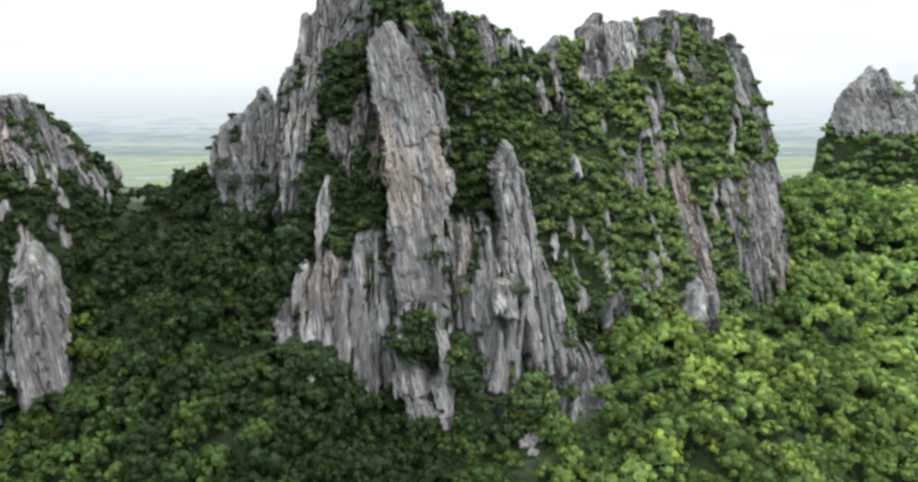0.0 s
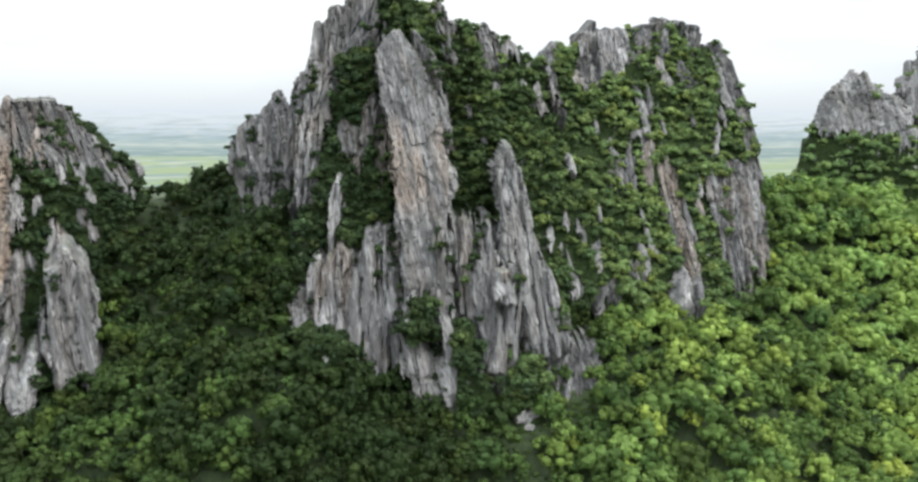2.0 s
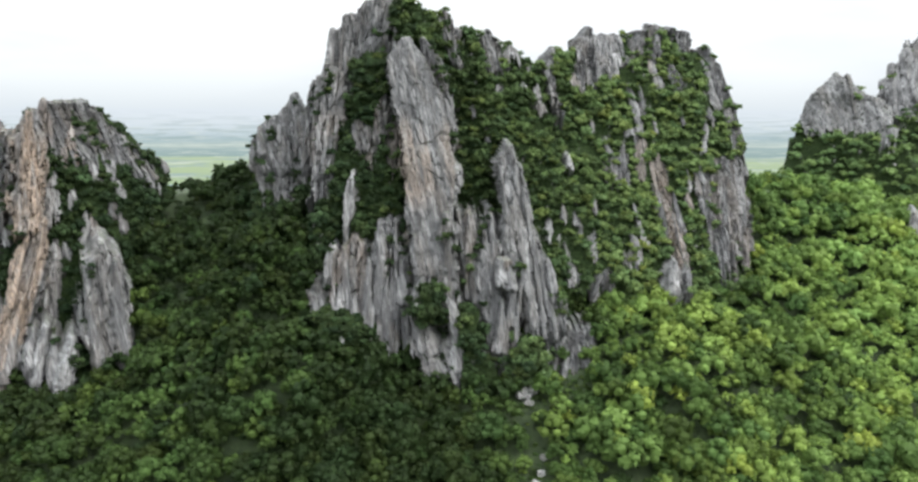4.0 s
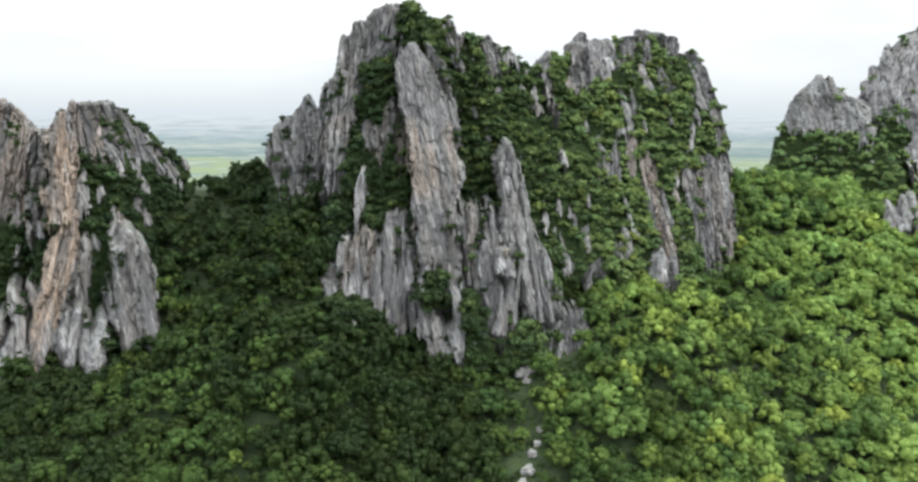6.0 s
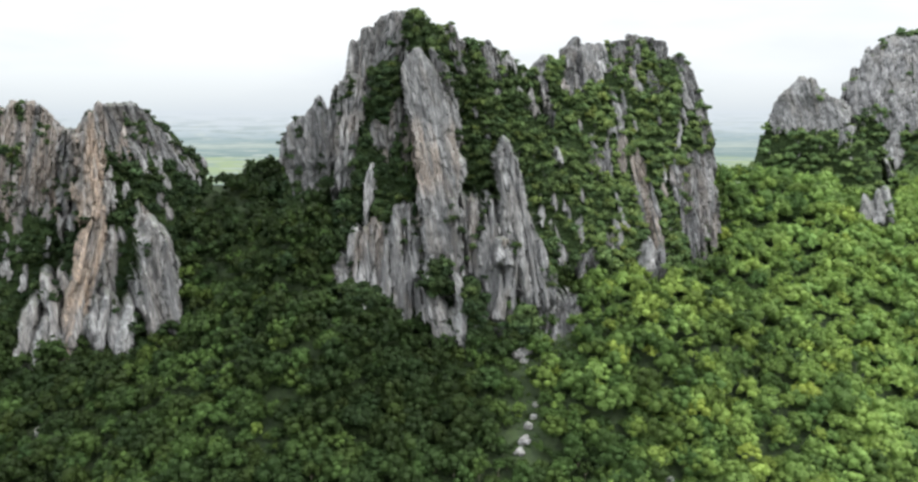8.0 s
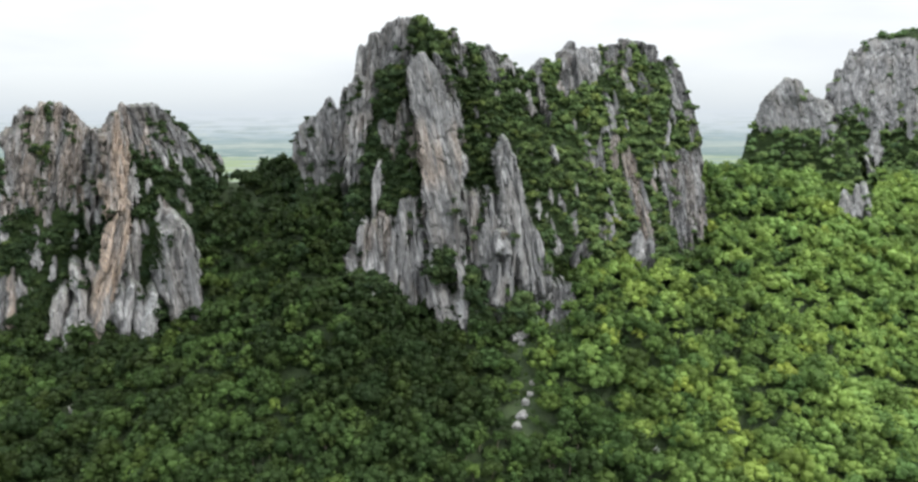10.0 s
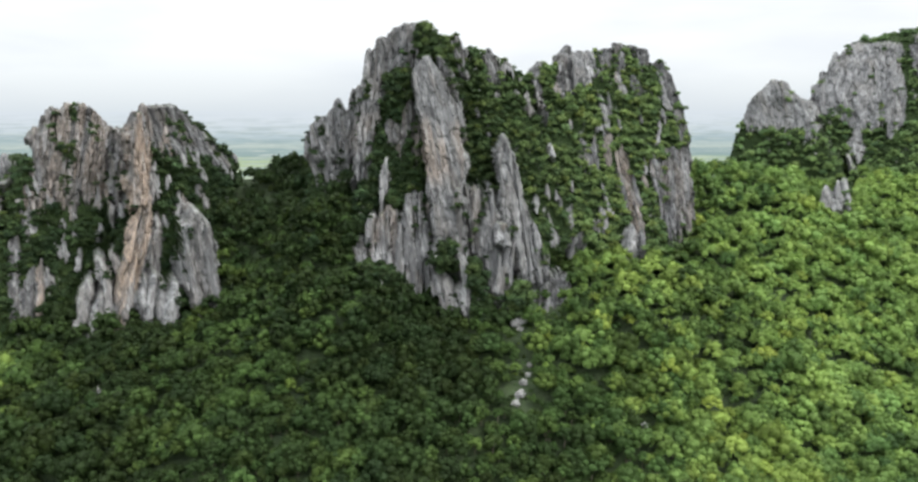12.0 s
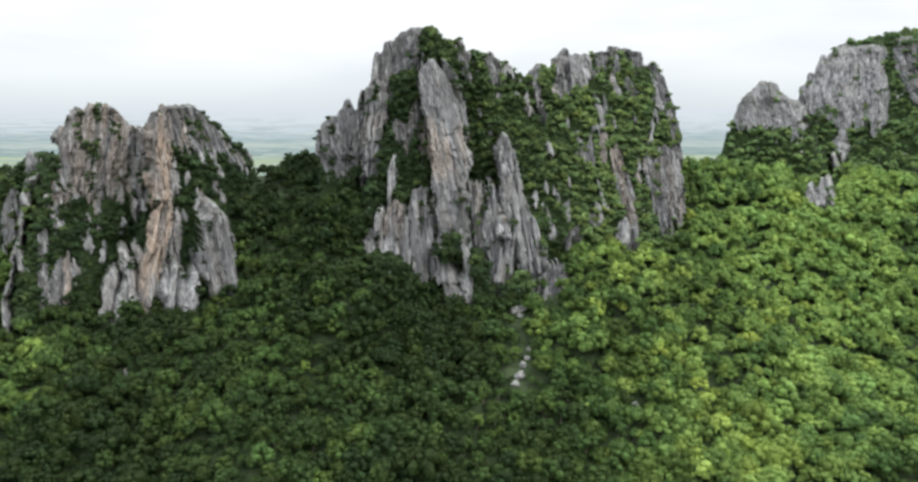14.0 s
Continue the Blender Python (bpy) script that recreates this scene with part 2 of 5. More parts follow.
def ground_height(x, y):
    """The wooded hillside: a slope up to the saddles between the peaks, a spur in front, and the plain behind."""
    x, y = np.asarray(x, float), np.asarray(y, float)
    u = y - 290
    low = -48 - 34 * (1 - np.exp(np.minimum(u, 0) * 0.69 / 34))
    v = np.clip(y - 445, 0, 42)
    z = np.where(u < 0, low, -48 + 0.69 * (np.minimum(y, 445) - 290) + 0.69 * v - 0.69 / 40 * v * v)
    z = z - 0.76 * np.clip(y - 487, 0, 400)
    z += 30 * bump2(x, y, -60, 378, 19, 14) + 25 * bump2(x, y, -42, 342, 25, 12) + 24 * bump2(x, y, -55, 410, 24, 19) + 11 * bump2(x, y, -82, 440, 20, 18) + 15 * bump2(x, y, 118, 348, 36, 26) + 12 * bump2(x, y, 20, 300, 75, 30)
    z -= 14 * step(-x, 95, 190) * step(470 - y, 0, 60) + 9 * bump2(x, y, 240, 335, 40, 28)
    z += 10 * bump2(x, y, 246, 402, 24, 18) - 7 * bump2(x, y, -165, 370, 50, 17) - 20 * bump2(x, y, -275, 395, 42, 42)
    p = np.stack([x / 46, y / 46, 0 * x], -1).reshape(-1, 3)
    z = z + 3.0 * fbm(p, 5, 3).reshape(z.shape) * step(700 - np.hypot(x, y - 330), 0, 300)
    far = step(np.hypot(x * 0.8, y - 300), 330, 620)
    return np.where(y > 487, np.maximum(z, PLAIN), z) * (1 - far) + PLAIN * far


def mesh_from(name, verts, faces, material, smooth=True, attributes=()):
    me = bpy.data.meshes.new(name)
    verts, faces = np.asarray(verts, np.float32), np.asarray(faces, np.int32)
    k = faces.shape[1]
    me.vertices.add(len(verts))
    me.vertices.foreach_set("co", verts.ravel())
    me.loops.add(faces.size)
    me.loops.foreach_set("vertex_index", faces.ravel())
    me.polygons.add(len(faces))
    me.polygons.foreach_set("loop_start", np.arange(0, faces.size, k, dtype=np.int32))
    me.polygons.foreach_set("loop_total", np.full(len(faces), k, np.int32))
    me.polygons.foreach_set("use_smooth", np.full(len(faces), smooth, bool))
    for key, values in attributes:
        me.attributes.new(key, "FLOAT", "POINT").data.foreach_set("value", np.asarray(values, np.float32))
    me.materials.append(material)
    me.update(calc_edges=True)
    me.validate()
    return me


def grid_faces(rows, cols, wrap):
    r, c = np.meshgrid(np.arange(rows - 1), np.arange(cols if wrap else cols - 1), indexing="ij")
    a, b = r * cols + c, r * cols + (c + 1) % cols
    return np.stack([a, b, b + cols, a + cols], -1).reshape(-1, 4)


def build_ground():
    near = np.arange(-420, 421, 6.0)
    out = np.array([480, 560, 680, 860, 1150, 1600, 2300, 3200, 4400.0])
    xs = np.concatenate([-out[::-1], near, out])
    ys = np.concatenate([[-4400, -3000, -2000, -1200, -700, -350, -150, -40, 40, 110, 160], np.arange(200, 641, 6.0), [680, 760, 880, 1100, 1400, 1900, 2600, 3500, 4500]])
    gx, gy = np.meshgrid(xs, ys)
    gz = ground_height(gx, gy)
    gz = np.where(gy < 0, np.minimum(gz, PLAIN), gz)
    me = mesh_from("ground", np.stack([gx, gy, gz], -1).reshape(-1, 3), grid_faces(len(ys), len(xs), False), SOIL)
    tagged(new("ground", me), "dark forest floor sloping up to the cliffs", "ground", kind="structure")


def build_distance():
    """Hazy farmland from 1.4 km outward, rising a little at its rim to meet the sky at eye level."""
    xs = np.linspace(-4300, 4300, 61)
    ys = np.concatenate([np.linspace(1400, 3600, 45), np.linspace(3700, 4550, 18)])
    gx, gy = np.meshgrid(xs, ys)
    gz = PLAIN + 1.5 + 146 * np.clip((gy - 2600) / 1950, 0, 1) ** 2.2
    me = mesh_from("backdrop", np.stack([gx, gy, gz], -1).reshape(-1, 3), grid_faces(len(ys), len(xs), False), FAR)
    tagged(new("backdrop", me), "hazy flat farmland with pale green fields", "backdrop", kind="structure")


build_ground()
build_distance()


# ---- the limestone peaks ----
def peak(name, x, y, z, label):
    ob = new(name)
    ob.location = (x, y, z)
    return tagged(ob, label, "rock peak")


def cells2(u, v, seed=0):
    """Flat Voronoi cells: a random number of each cell, and the distance to its border."""
    iu, iv = np.floor(u), np.floor(v)
    near, second, value = np.full(u.shape, 9.0), np.full(u.shape, 9.0), np.zeros(u.shape)
    for du in (-1, 0, 1):
        for dv in (-1, 0, 1):
            cu, cv = iu + du, iv + dv
            d = np.hypot(cu + lattice(cu, cv, cu * 0, seed + 1) - u, cv + lattice(cu, cv, cu * 0, seed + 2) - v)
            first = d < near
            second = np.where(first, near, np.minimum(second, d))
            value = np.where(first, lattice(cu, cv, cu * 0, seed + 3), value)
            near = np.where(first, d, near)
    return value, second - near


def fbm2(u, v, seed=0, octaves=3):
    p = np.stack([u.ravel(), v.ravel(), np.zeros(u.size)], 1)
    return fbm(p, seed, octaves).reshape(u.shape)


class Face:
    """One mountain face: crags standing before one another, looked at along a level direction."""

    def __init__(self, x, y, turn, cell):
        self.x, self.y, self.turn, self.cell, self.crags = x, y, radians(turn), cell, []

    def world(self, a, d, z):
        c, s = math.cos(self.turn), math.sin(self.turn)
        return np.stack([self.x + a * c - d * s, self.y + a * s + d * c, z], -1)

    def local(self, x, y):
        c, s = math.cos(self.turn), math.sin(self.turn)
        return (x - self.x) * c + (y - self.y) * s, -(x - self.x) * s + (y - self.y) * c


def crag(face, massif, name, rows, label="", wood=0, green=0.04, ochre=0.0, stain=None, pale=0.0, flute=1.0, blocky=0.25, side=5.5, sink=1.1, thick=10, proud=None, ribs=0, rag=1.0):
    """A rock body (or wooded body) of a face: rows of height, west edge, east edge and front, from the bottom up.
    green: how much of it shrubs cover; ochre, pale: how far it is stained or freshly broken; blocky: cross joints; sink: how fast its foot runs back; proud: how far it may stand out; ribs: how many narrow ribs stand before it; rag: how ragged its top is."""
    face.crags.append((massif, name, np.array(rows, float), label, dict(wood=wood, green=green, ochre=ochre, stain=stain, pale=pale, flute=flute, blocky=blocky, side=side, sink=sink, thick=thick, proud=proud, rag=rag)))
    rng, own = np.random.default_rng(len(face.crags)), np.array(rows, float)
    slope = np.clip(np.polyfit(own[:, 0], (own[:, 1] + own[:, 2]) / 2, 1)[0], -0.3, 0.3) if ribs else 0
    for k in range(ribs):
        lo, hi = own[0, 0], own[-1, 0]
        top = lo + (hi - lo) * rng.uniform(0.3, 1.0)
        foot = max(lo - 3, top - (hi - lo) * rng.uniform(0.3, 0.85))
        at, girth = -0.92 + 1.84 * (k + rng.uniform(0, 1)) / ribs, rng.choice([0.55, 0.8, 1.15, 1.7])
        base = foot + 0.5 * (top - foot)
        west, east = np.interp(base, own[:, 0], own[:, 1]), np.interp(base, own[:, 0], own[:, 2])
        base_x = (west + east) / 2 + at * (east - west) / 2
        spine = []
        for t in (0.0, 0.35, 0.7, 0.9, 1.0):
            z = foot + t * (top - foot)
            plane = np.interp(z, own[:, 0], own[:, 3])
            mid, half = base_x + slope * (z - base) + rng.uniform(-0.25, 0.25), girth * (1.15 - 0.75 * t**2)
            spine.append((z, mid - half, mid + half, plane - rng.uniform(0.6, 1.5) - 0.6 * girth))
        crag(face, massif, "rib", spine, flute=0.5, green=0, pale=max(0.0, pale + rng.uniform(-0.15, 0.15)), ochre=ochre * rng.uniform(0, 1.2), stain=stain, sink=1.1, proud=proud, side=4.5)


def outcrops(face, massif, count, seed, west, east, low, high, lean=0.1):
    """Small pale fins that show through the shrubs of a wooded slope."""
    rng = np.random.default_rng(seed)
    for k in range(count):
        a, z, tall, half = rng.uniform(west, east), rng.uniform(low, high), rng.uniform(3, 11), rng.uniform(0.8, 2.4)
        crag(face, massif, "rock_fin", [(z - tall, a - half * rng.uniform(0.6, 1.4), a + half, 0), (z - 0.4 * tall, a - half - lean * 0.5 * tall, a + half * rng.uniform(0.5, 1.0) - lean * 0.5 * tall, 0), (z, a - 0.5 * half - lean * tall, a + 0.4 * half - lean * tall, 0)], pale=rng.uniform(0.0, 0.5), ochre=rng.choice([0, 0, 0.4]), green=0, sink=2.0)


FACES = []
GREEN = []       # places where shrubs may root: position, normal, area, size


def weather(s, z, seed, flute, blocky):
    """How far the rock stands proud: columns and grooves that run along the crag, ribs, cross joints and chips."""
    bend = 0.7 * fbm2(s / 9, z / 20, seed + 50, 2)
    s = s + bend
    column, edge = cells2(s / 4.6, z / 28, seed)
    rib, crack = cells2(s / 2.0, z / 17, seed + 7)
    thin, slit = cells2(s / 0.95, z / 9, seed + 9)
    block, joint = cells2(s / 6.0, (z + 0.5 * bend) / 7.5, seed + 13)
    d = flute * (2.0 * (column - 0.5) - 1.3 * np.exp(-edge / 0.07) + 1.5 * (rib - 0.5) - 1.5 * np.exp(-crack / 0.09) + 0.6 * (thin - 0.5) - 0.5 * np.exp(-slit / 0.10))
    d += blocky * (1.3 * (block - 0.5) - 0.4 * np.exp(-joint / 0.04))
    return d + (1.3 - 0.7 * min(1, blocky)) * fbm2(s / 9, z / 16, seed + 20, 3) + 0.28 * fbm2(s / 1.2, z / 2.6, seed + 30, 3)


def patches(who):
    """Numbers the connected patches of each crag: the patch at each place, and the crag and size of each patch."""
    rows, cols = who.shape
    flat, mark, kinds_of, sizes = who.ravel().tolist(), [-1] * who.size, [], []
    for start in range(len(flat)):
        if mark[start] >= 0 or flat[start] < 0:
            continue
        k, number, stack, size = flat[start], len(sizes), [start], 0
        mark[start] = number
        while stack:
            p = stack.pop()
            size += 1
            c = p % cols
            for q, ok in ((p - 1, c > 0), (p + 1, c < cols - 1), (p - cols, p >= cols), (p + cols, p < len(flat) - cols)):
                if ok and mark[q] < 0 and flat[q] == k:
                    mark[q] = number
                    stack.append(q)
        kinds_of.append(k)
        sizes.append(size)
    return np.array(mark).reshape(who.shape), np.array(kinds_of), np.array(sizes)


def tidy(who):
    """Gives specks of one crag to the crag round them."""
    for _ in range(2):
        mark, kind, size = patches(who)
        speck = (size < 50)[np.maximum(mark, 0)] & (mark >= 0)
        for _ in range(14):
            around = np.pad(np.where(speck, -1, who), 1, constant_values=-1)
            best = np.maximum.reduce([around[:-2, 1:-1], around[2:, 1:-1], around[1:-1, :-2], around[1:-1, 2:]])
            fill = speck & (best >= 0)
            who, speck = np.where(fill, best, who), speck & ~fill
            if not speck.any():
                break
        who = np.where(speck, -1, who)
    return who


def set_back(own, slope):
    """How far the part of a crag above a wooded slope must shift, column by column, to run on from that slope."""
    on = slope < 1e5
    last = own.shape[0] - 1 - np.argmax(on[::-1], 0)
    known = np.flatnonzero(on.any(0))
    if not len(known):
        return 0.0
    shift = (slope - own)[last[known], known]
    return np.interp(np.arange(own.shape[1]), known, shift)[None]


def build_face(face):
    tops, feet = max(c[2][-1, 0] for c in face.crags) + 3, min(c[2][0, 0] for c in face.crags) - 6
    a0, a1 = min(c[2][:, 1].min() for c in face.crags) - 4, max(c[2][:, 2].max() for c in face.crags) + 4
    a, z = np.arange(a0, a1, face.cell), np.arange(feet, tops, face.cell * 1.15)
    A, Z = np.meshgrid(a, z)
    seed0 = 100 * (1 + len(FACES))
    jag = 2.0 * fbm2(A / 4.4, Z / 8.5, seed0, 4)
    chips = 1.2 * (cells2(A / 1.8, Z / 4.0, seed0 + 5)[0] - 0.5) + 1.0 * (cells2(A / 0.9, Z / 1.7, seed0 + 15)[0] - 0.5)
    comb = 1.6 * cells2(A / 2.2, Z / 30, seed0 + 6)[0] + 0.8 * cells2(A / 1.0, Z / 30, seed0 + 8)[0]
    streaks = fbm2(A / 2.6, Z / 13, seed0 + 12, 3)
    front, under, who, S = np.full(A.shape, 1e6), np.full(A.shape, 1e6), np.full(A.shape, -1), np.zeros(A.shape)
    for k, (massif, name, rows, label, o) in enumerate(face.crags):
        lo, hi = rows[0, 0], rows[-1, 0]
        i0, i1 = np.searchsorted(z, lo - 12), np.searchsorted(z, hi + 4)
        j0, j1 = np.searchsorted(a, rows[:, 1].min() - 5), np.searchsorted(a, rows[:, 2].max() + 5)
        w = np.s_[i0:i1, j0:j1]
        zc = np.clip(z[i0:i1], lo, hi)
        west, east, plane = (np.interp(zc, rows[:, 0], rows[:, q])[:, None] for q in (1, 2, 3))
        mid, half = (west + east) / 2, np.maximum((east - west) / 2, 0.4)
        if rows[-1, 2] - rows[-1, 1] < 9 and not o["wood"]:        # narrow tops run to a point
            half = half * (0.3 + 0.7 * step((hi - zc)[:, None], -1.0, min(9.0, 0.45 * (hi - lo))))
        s = A[w] - mid
        loose = np.clip(half / 5, 0.15, 1.0) * (1.5 if o["wood"] else 1.0 - 0.5 * (o["blocky"] > 0.9))
        fingers = (1.3 * streaks[w] * np.clip(half / 5, 0.15, 2.0)) if o["proud"] is None and not o["wood"] else 0.0
        over = np.maximum(np.abs(s + jag[w] * loose + chips[w] * np.clip(half / 3, 0.3, 1.0)) - half + fingers, 0)
        above = np.maximum(Z[w] - hi + o["rag"] * (comb[w] - 0.9) * np.clip(half / 5, 0.2, 1.0), 0)
        below = np.maximum(lo - Z[w] + (7.0 if o["proud"] is None else 2.2) * (comb[w] - 0.9) * np.clip(half / 5, 0.2, 1.3), 0)
        pen = o["side"] * over + 5 * above + o["sink"] * below
        bulge = np.minimum((s / half) ** 2, 1.3)
        d = plane + (0.20 if o["wood"] else 0.13 * (1 - 0.8 * o["blocky"])) * np.minimum(half, 14) * bulge + pen
        if not o["wood"]:
            if o["proud"] is None:                  # rock that shows through the wood lies close to its slope
                d = np.where(under[w] < 1e5, under[w] - 2.0 + pen + 0.5 * bulge, 1e6 if name == "rock_fin" else d + set_back(d - pen, under[w] - 2.0 + 0.5 * bulge))
        win = (pen < o["thick"]) & (d < front[w]) & (d < 1e5)
        front[w] = np.where(win, d, front[w])
        who[w] = np.where(win, k, who[w])
        straight = np.polyfit(rows[:, 0], (rows[:, 1] + rows[:, 2]) / 2, 1) if len(rows) > 2 and name != "rib" and not o["wood"] else (0.0, 0.0)
        straight = np.clip(straight[0], -0.35, 0.35)
        S[w] = np.where(win, A[w] - straight * Z[w], S[w])
        if o["wood"]:
            under[w] = np.where(pen < 40, np.minimum(under[w], d - pen), under[w])
    who = tidy(who)
    solid = who >= 0
    ochre, pale, green = np.zeros(A.shape), np.zeros(A.shape), np.zeros(A.shape)
    for k, (massif, name, rows, label, o) in enumerate(face.crags):
        at = who == k
        if not at.any():
            continue
        s, zz, seed = S[at], Z[at], seed0 + 3 * k
        half = np.interp(zz, rows[:, 0], (rows[:, 2] - rows[:, 1]) / 2)
        if o["wood"]:
            front[at] -= 2.2 * fbm2(A[at] / 13, zz / 13, seed, 3)
            green[at] = 1
            continue
        front[at] -= weather(s, zz, seed, o["flute"], o["blocky"]) * np.clip(half / 4.5, 0.3, 1.0)
        pale[at] = o["pale"]
        if o["ochre"]:
            lo, hi = o["stain"] or (rows[0, 0], rows[-1, 0])
            inside = step(zz, lo - 6, lo + 4) * step(-zz, -hi - 6, -hi + 4) if o["stain"] else 1.0
            ochre[at] = o["ochre"] * inside * step(fbm2(s / 3.4, zz / 22, seed + 33, 3), -0.55 - 0.3 * o["ochre"], 0.35)
        patch = fbm2(s / 5.5, zz / 11, seed + 40, 3)
        green[at] = step(patch + 2.0 * o["green"] - 0.78, -0.10, 0.10) * (o["green"] > 0)
    # the rear: the mountain thickens downwards from its skyline
    crest = np.where(solid, Z, -1e6).max(0)
    rear = np.median(front[solid]) + 26 + 0.35 * np.maximum(crest[None] - Z, 0)
    rear = np.maximum(rear, np.where(solid, front, 0) + 6)
    mark, kind, size = patches(who)
    quad = solid[:-1, :-1] & solid[1:, :-1] & solid[:-1, 1:] & solid[1:, 1:]
    n = A.size
    index = np.arange(n).reshape(A.shape)
    P = np.concatenate([face.world(A, front, Z).reshape(-1, 3), face.world(A, rear, Z).reshape(-1, 3)])
    c00, c01, c10, c11 = index[:-1, :-1], index[:-1, 1:], index[1:, :-1], index[1:, 1:]
    owner = mark[:-1, :-1]
    faces, owners = [np.stack([c00, c01, c11, c10], -1)[quad]], [owner[quad]]
    padded = np.pad(quad, 1)
    for p, q, beside in ((c00, c10, padded[1:-1, :-2]), (c11, c01, padded[1:-1, 2:]), (c01, c00, padded[:-2, 1:-1]), (c10, c11, padded[2:, 1:-1])):
        rim = quad & ~beside
        faces.append(np.stack([q, q + n, p + n, p], -1)[rim])
        owners.append(owner[rim])
    n_front = quad.sum()
    faces, owners = np.concatenate(faces), np.concatenate(owners)
    extra = {key: np.concatenate([v.ravel(), v.ravel()]) for key, v in (("ochre", ochre), ("pale", pale), ("along", S))}

    def piece(massif, name, mine, label, material):
        used, compact = np.unique(mine, return_inverse=True)
        ob = new(name, mesh_from(name, P[used] - np.array(massif.location), compact.reshape(-1, 4), material, False, [(key, v[used]) for key, v in extra.items()]))
        ob.parent = massif
        if label:
            tagged(ob, label)

    for number, k in enumerate(kind):
        massif, name, rows, label, o = face.crags[k]
        if (owners == number).any():
            piece(massif, name, faces[owners == number], label, SCRUB if o["wood"] else LIMESTONE)
    # the rear slopes, coarser
    hold = np.array([0 if k < 0 else 1 + MASSIFS.index(face.crags[k][0]) for k in range(-1, len(face.crags))])[who + 1]
    b = 4
    r00, r01, r10, r11 = index[:-b:b, :-b:b], index[:-b:b, b::b], index[b::b, :-b:b], index[b::b, b::b]
    full = solid[:-b:b, :-b:b] & solid[:-b:b, b::b] & solid[b::b, :-b:b] & solid[b::b, b::b]
    for number, massif in enumerate(MASSIFS):
        mine = full & (hold[:-b:b, :-b:b] == number + 1)
        if mine.any():
            piece(massif, "rear_slope", np.stack([r00, r10, r11, r01], -1)[mine] + n, "", SCRUB)
    # rooting places
    f = faces[:n_front]
    corners = P[f]
    normal = np.cross(corners[:, 2] - corners[:, 0], corners[:, 3] - corners[:, 1])
    area = np.linalg.norm(normal, axis=1) / 2
    normal /= np.maximum(2 * area, 1e-6)[:, None]
    spot = corners.mean(1)
    bushy = np.array([c[4]["wood"] for c in face.crags])[kind[owners[:n_front]]]
    cover = green.ravel()[f[:, 0]] * np.minimum(area, 2.5 * face.cell**2)
    seen = spot[:, 2] > ground_height(spot[:, 0], spot[:, 1]) - 1
    GREEN.append(np.column_stack([spot, normal, cover * seen, np.where(bushy, 1.0, 0.55)]))
    FACES.append((face, a0, feet, face.cell, np.where(solid, front, 1e6), rear))


def in_rock(x, y, z, margin=0.0):
    """Whether a place lies inside one of the rock bodies."""
    inside = np.zeros(len(x), bool)
    for face, a0, z0, cell, front, rear in FACES:
        a, d = face.local(x, y)
        j, i = np.round((a - a0) / cell).astype(int), np.round((z - z0) / (cell * 1.15)).astype(int)
        ok = (i >= 0) & (j >= 0) & (i < front.shape[0]) & (j < front.shape[1])
        i, j = np.clip(i, 0, front.shape[0] - 1), np.clip(j, 0, front.shape[1] - 1)
        inside |= ok & (d > front[i, j] + margin) & (d < rear[i, j])
    return inside


main_peak = peak("limestone_peak", 10, 400, 20, "tall grey limestone peak with fluted cliffs and shrubs")
east_peak = peak("limestone_peak", 130, 420, 40, "broad limestone peak mostly overgrown with green shrubs")
west_peak = peak("limestone_peak", -165, 405, 10, "twin-humped limestone peak streaked ochre and grey")
far_cone = peak("limestone_peak", 235, 480, 70, "small grey limestone cone with wooded foot")
far_dome = peak("limestone_peak", 310, 490, 70, "broad grey limestone dome with wooded foot")
MASSIFS = [main_peak, east_peak, west_peak, far_cone, far_dome]
MAIN, WEST = Face(40, 405, 0, 0.42), Face(-165, 405, 29, 0.48)
FAR, BLOCK = Face(290, 480, -32, 0.8), Face(250, 412, -32, 0.5)

crag(MAIN, main_peak, "wooded_slope", [(-8.2, -50.5, 44.0, -27.0), (16.1, -47.7, 44.8, -19.1), (49.3, -44.8, 42.9, -8.5), (77.6, -36.0, 31.9, 0.4), (106.4, -32.9, 23.6, 9.2), (131.0, -29.8, 18.8, 16.6), (135.7, -25.3, 9.2, 18.0), (142.9, -24.3, 0.3, 20.1), (145.8, -23.1, -14.1, 21.0)], 'steep limestone slope overgrown with dark green shrubs', wood=1)
crag(MAIN, east_peak, "wooded_body", [(30.4, 12.5, 109.6, -19.0), (49.0, 13.5, 112.5, -8.7), (76.8, 11.8, 115.3, 5.9), (88.4, 12.3, 113.5, 11.8), (106.3, 13.1, 111.0, 20.5), (130.2, 18.8, 105.9, 32.0), (139.1, 39.1, 98.8, 36.1), (145.5, 51.3, 93.9, 39.0)], 'steep limestone slope overgrown with bushy green shrubs', wood=1)
crag(MAIN, main_peak, "summit_thicket", [(117.8, -29.9, -19.8, 1.0), (131.9, -34.1, -19.7, 3.5), (143.1, -44.0, -22.5, 5.5), (149.8, -46.3, -25.1, 6.7), (153.7, -46.2, -33.9, 7.4), (157.1, -45.6, -39.9, 8.0)], 'rounded summit overgrown with shrubs', wood=1)
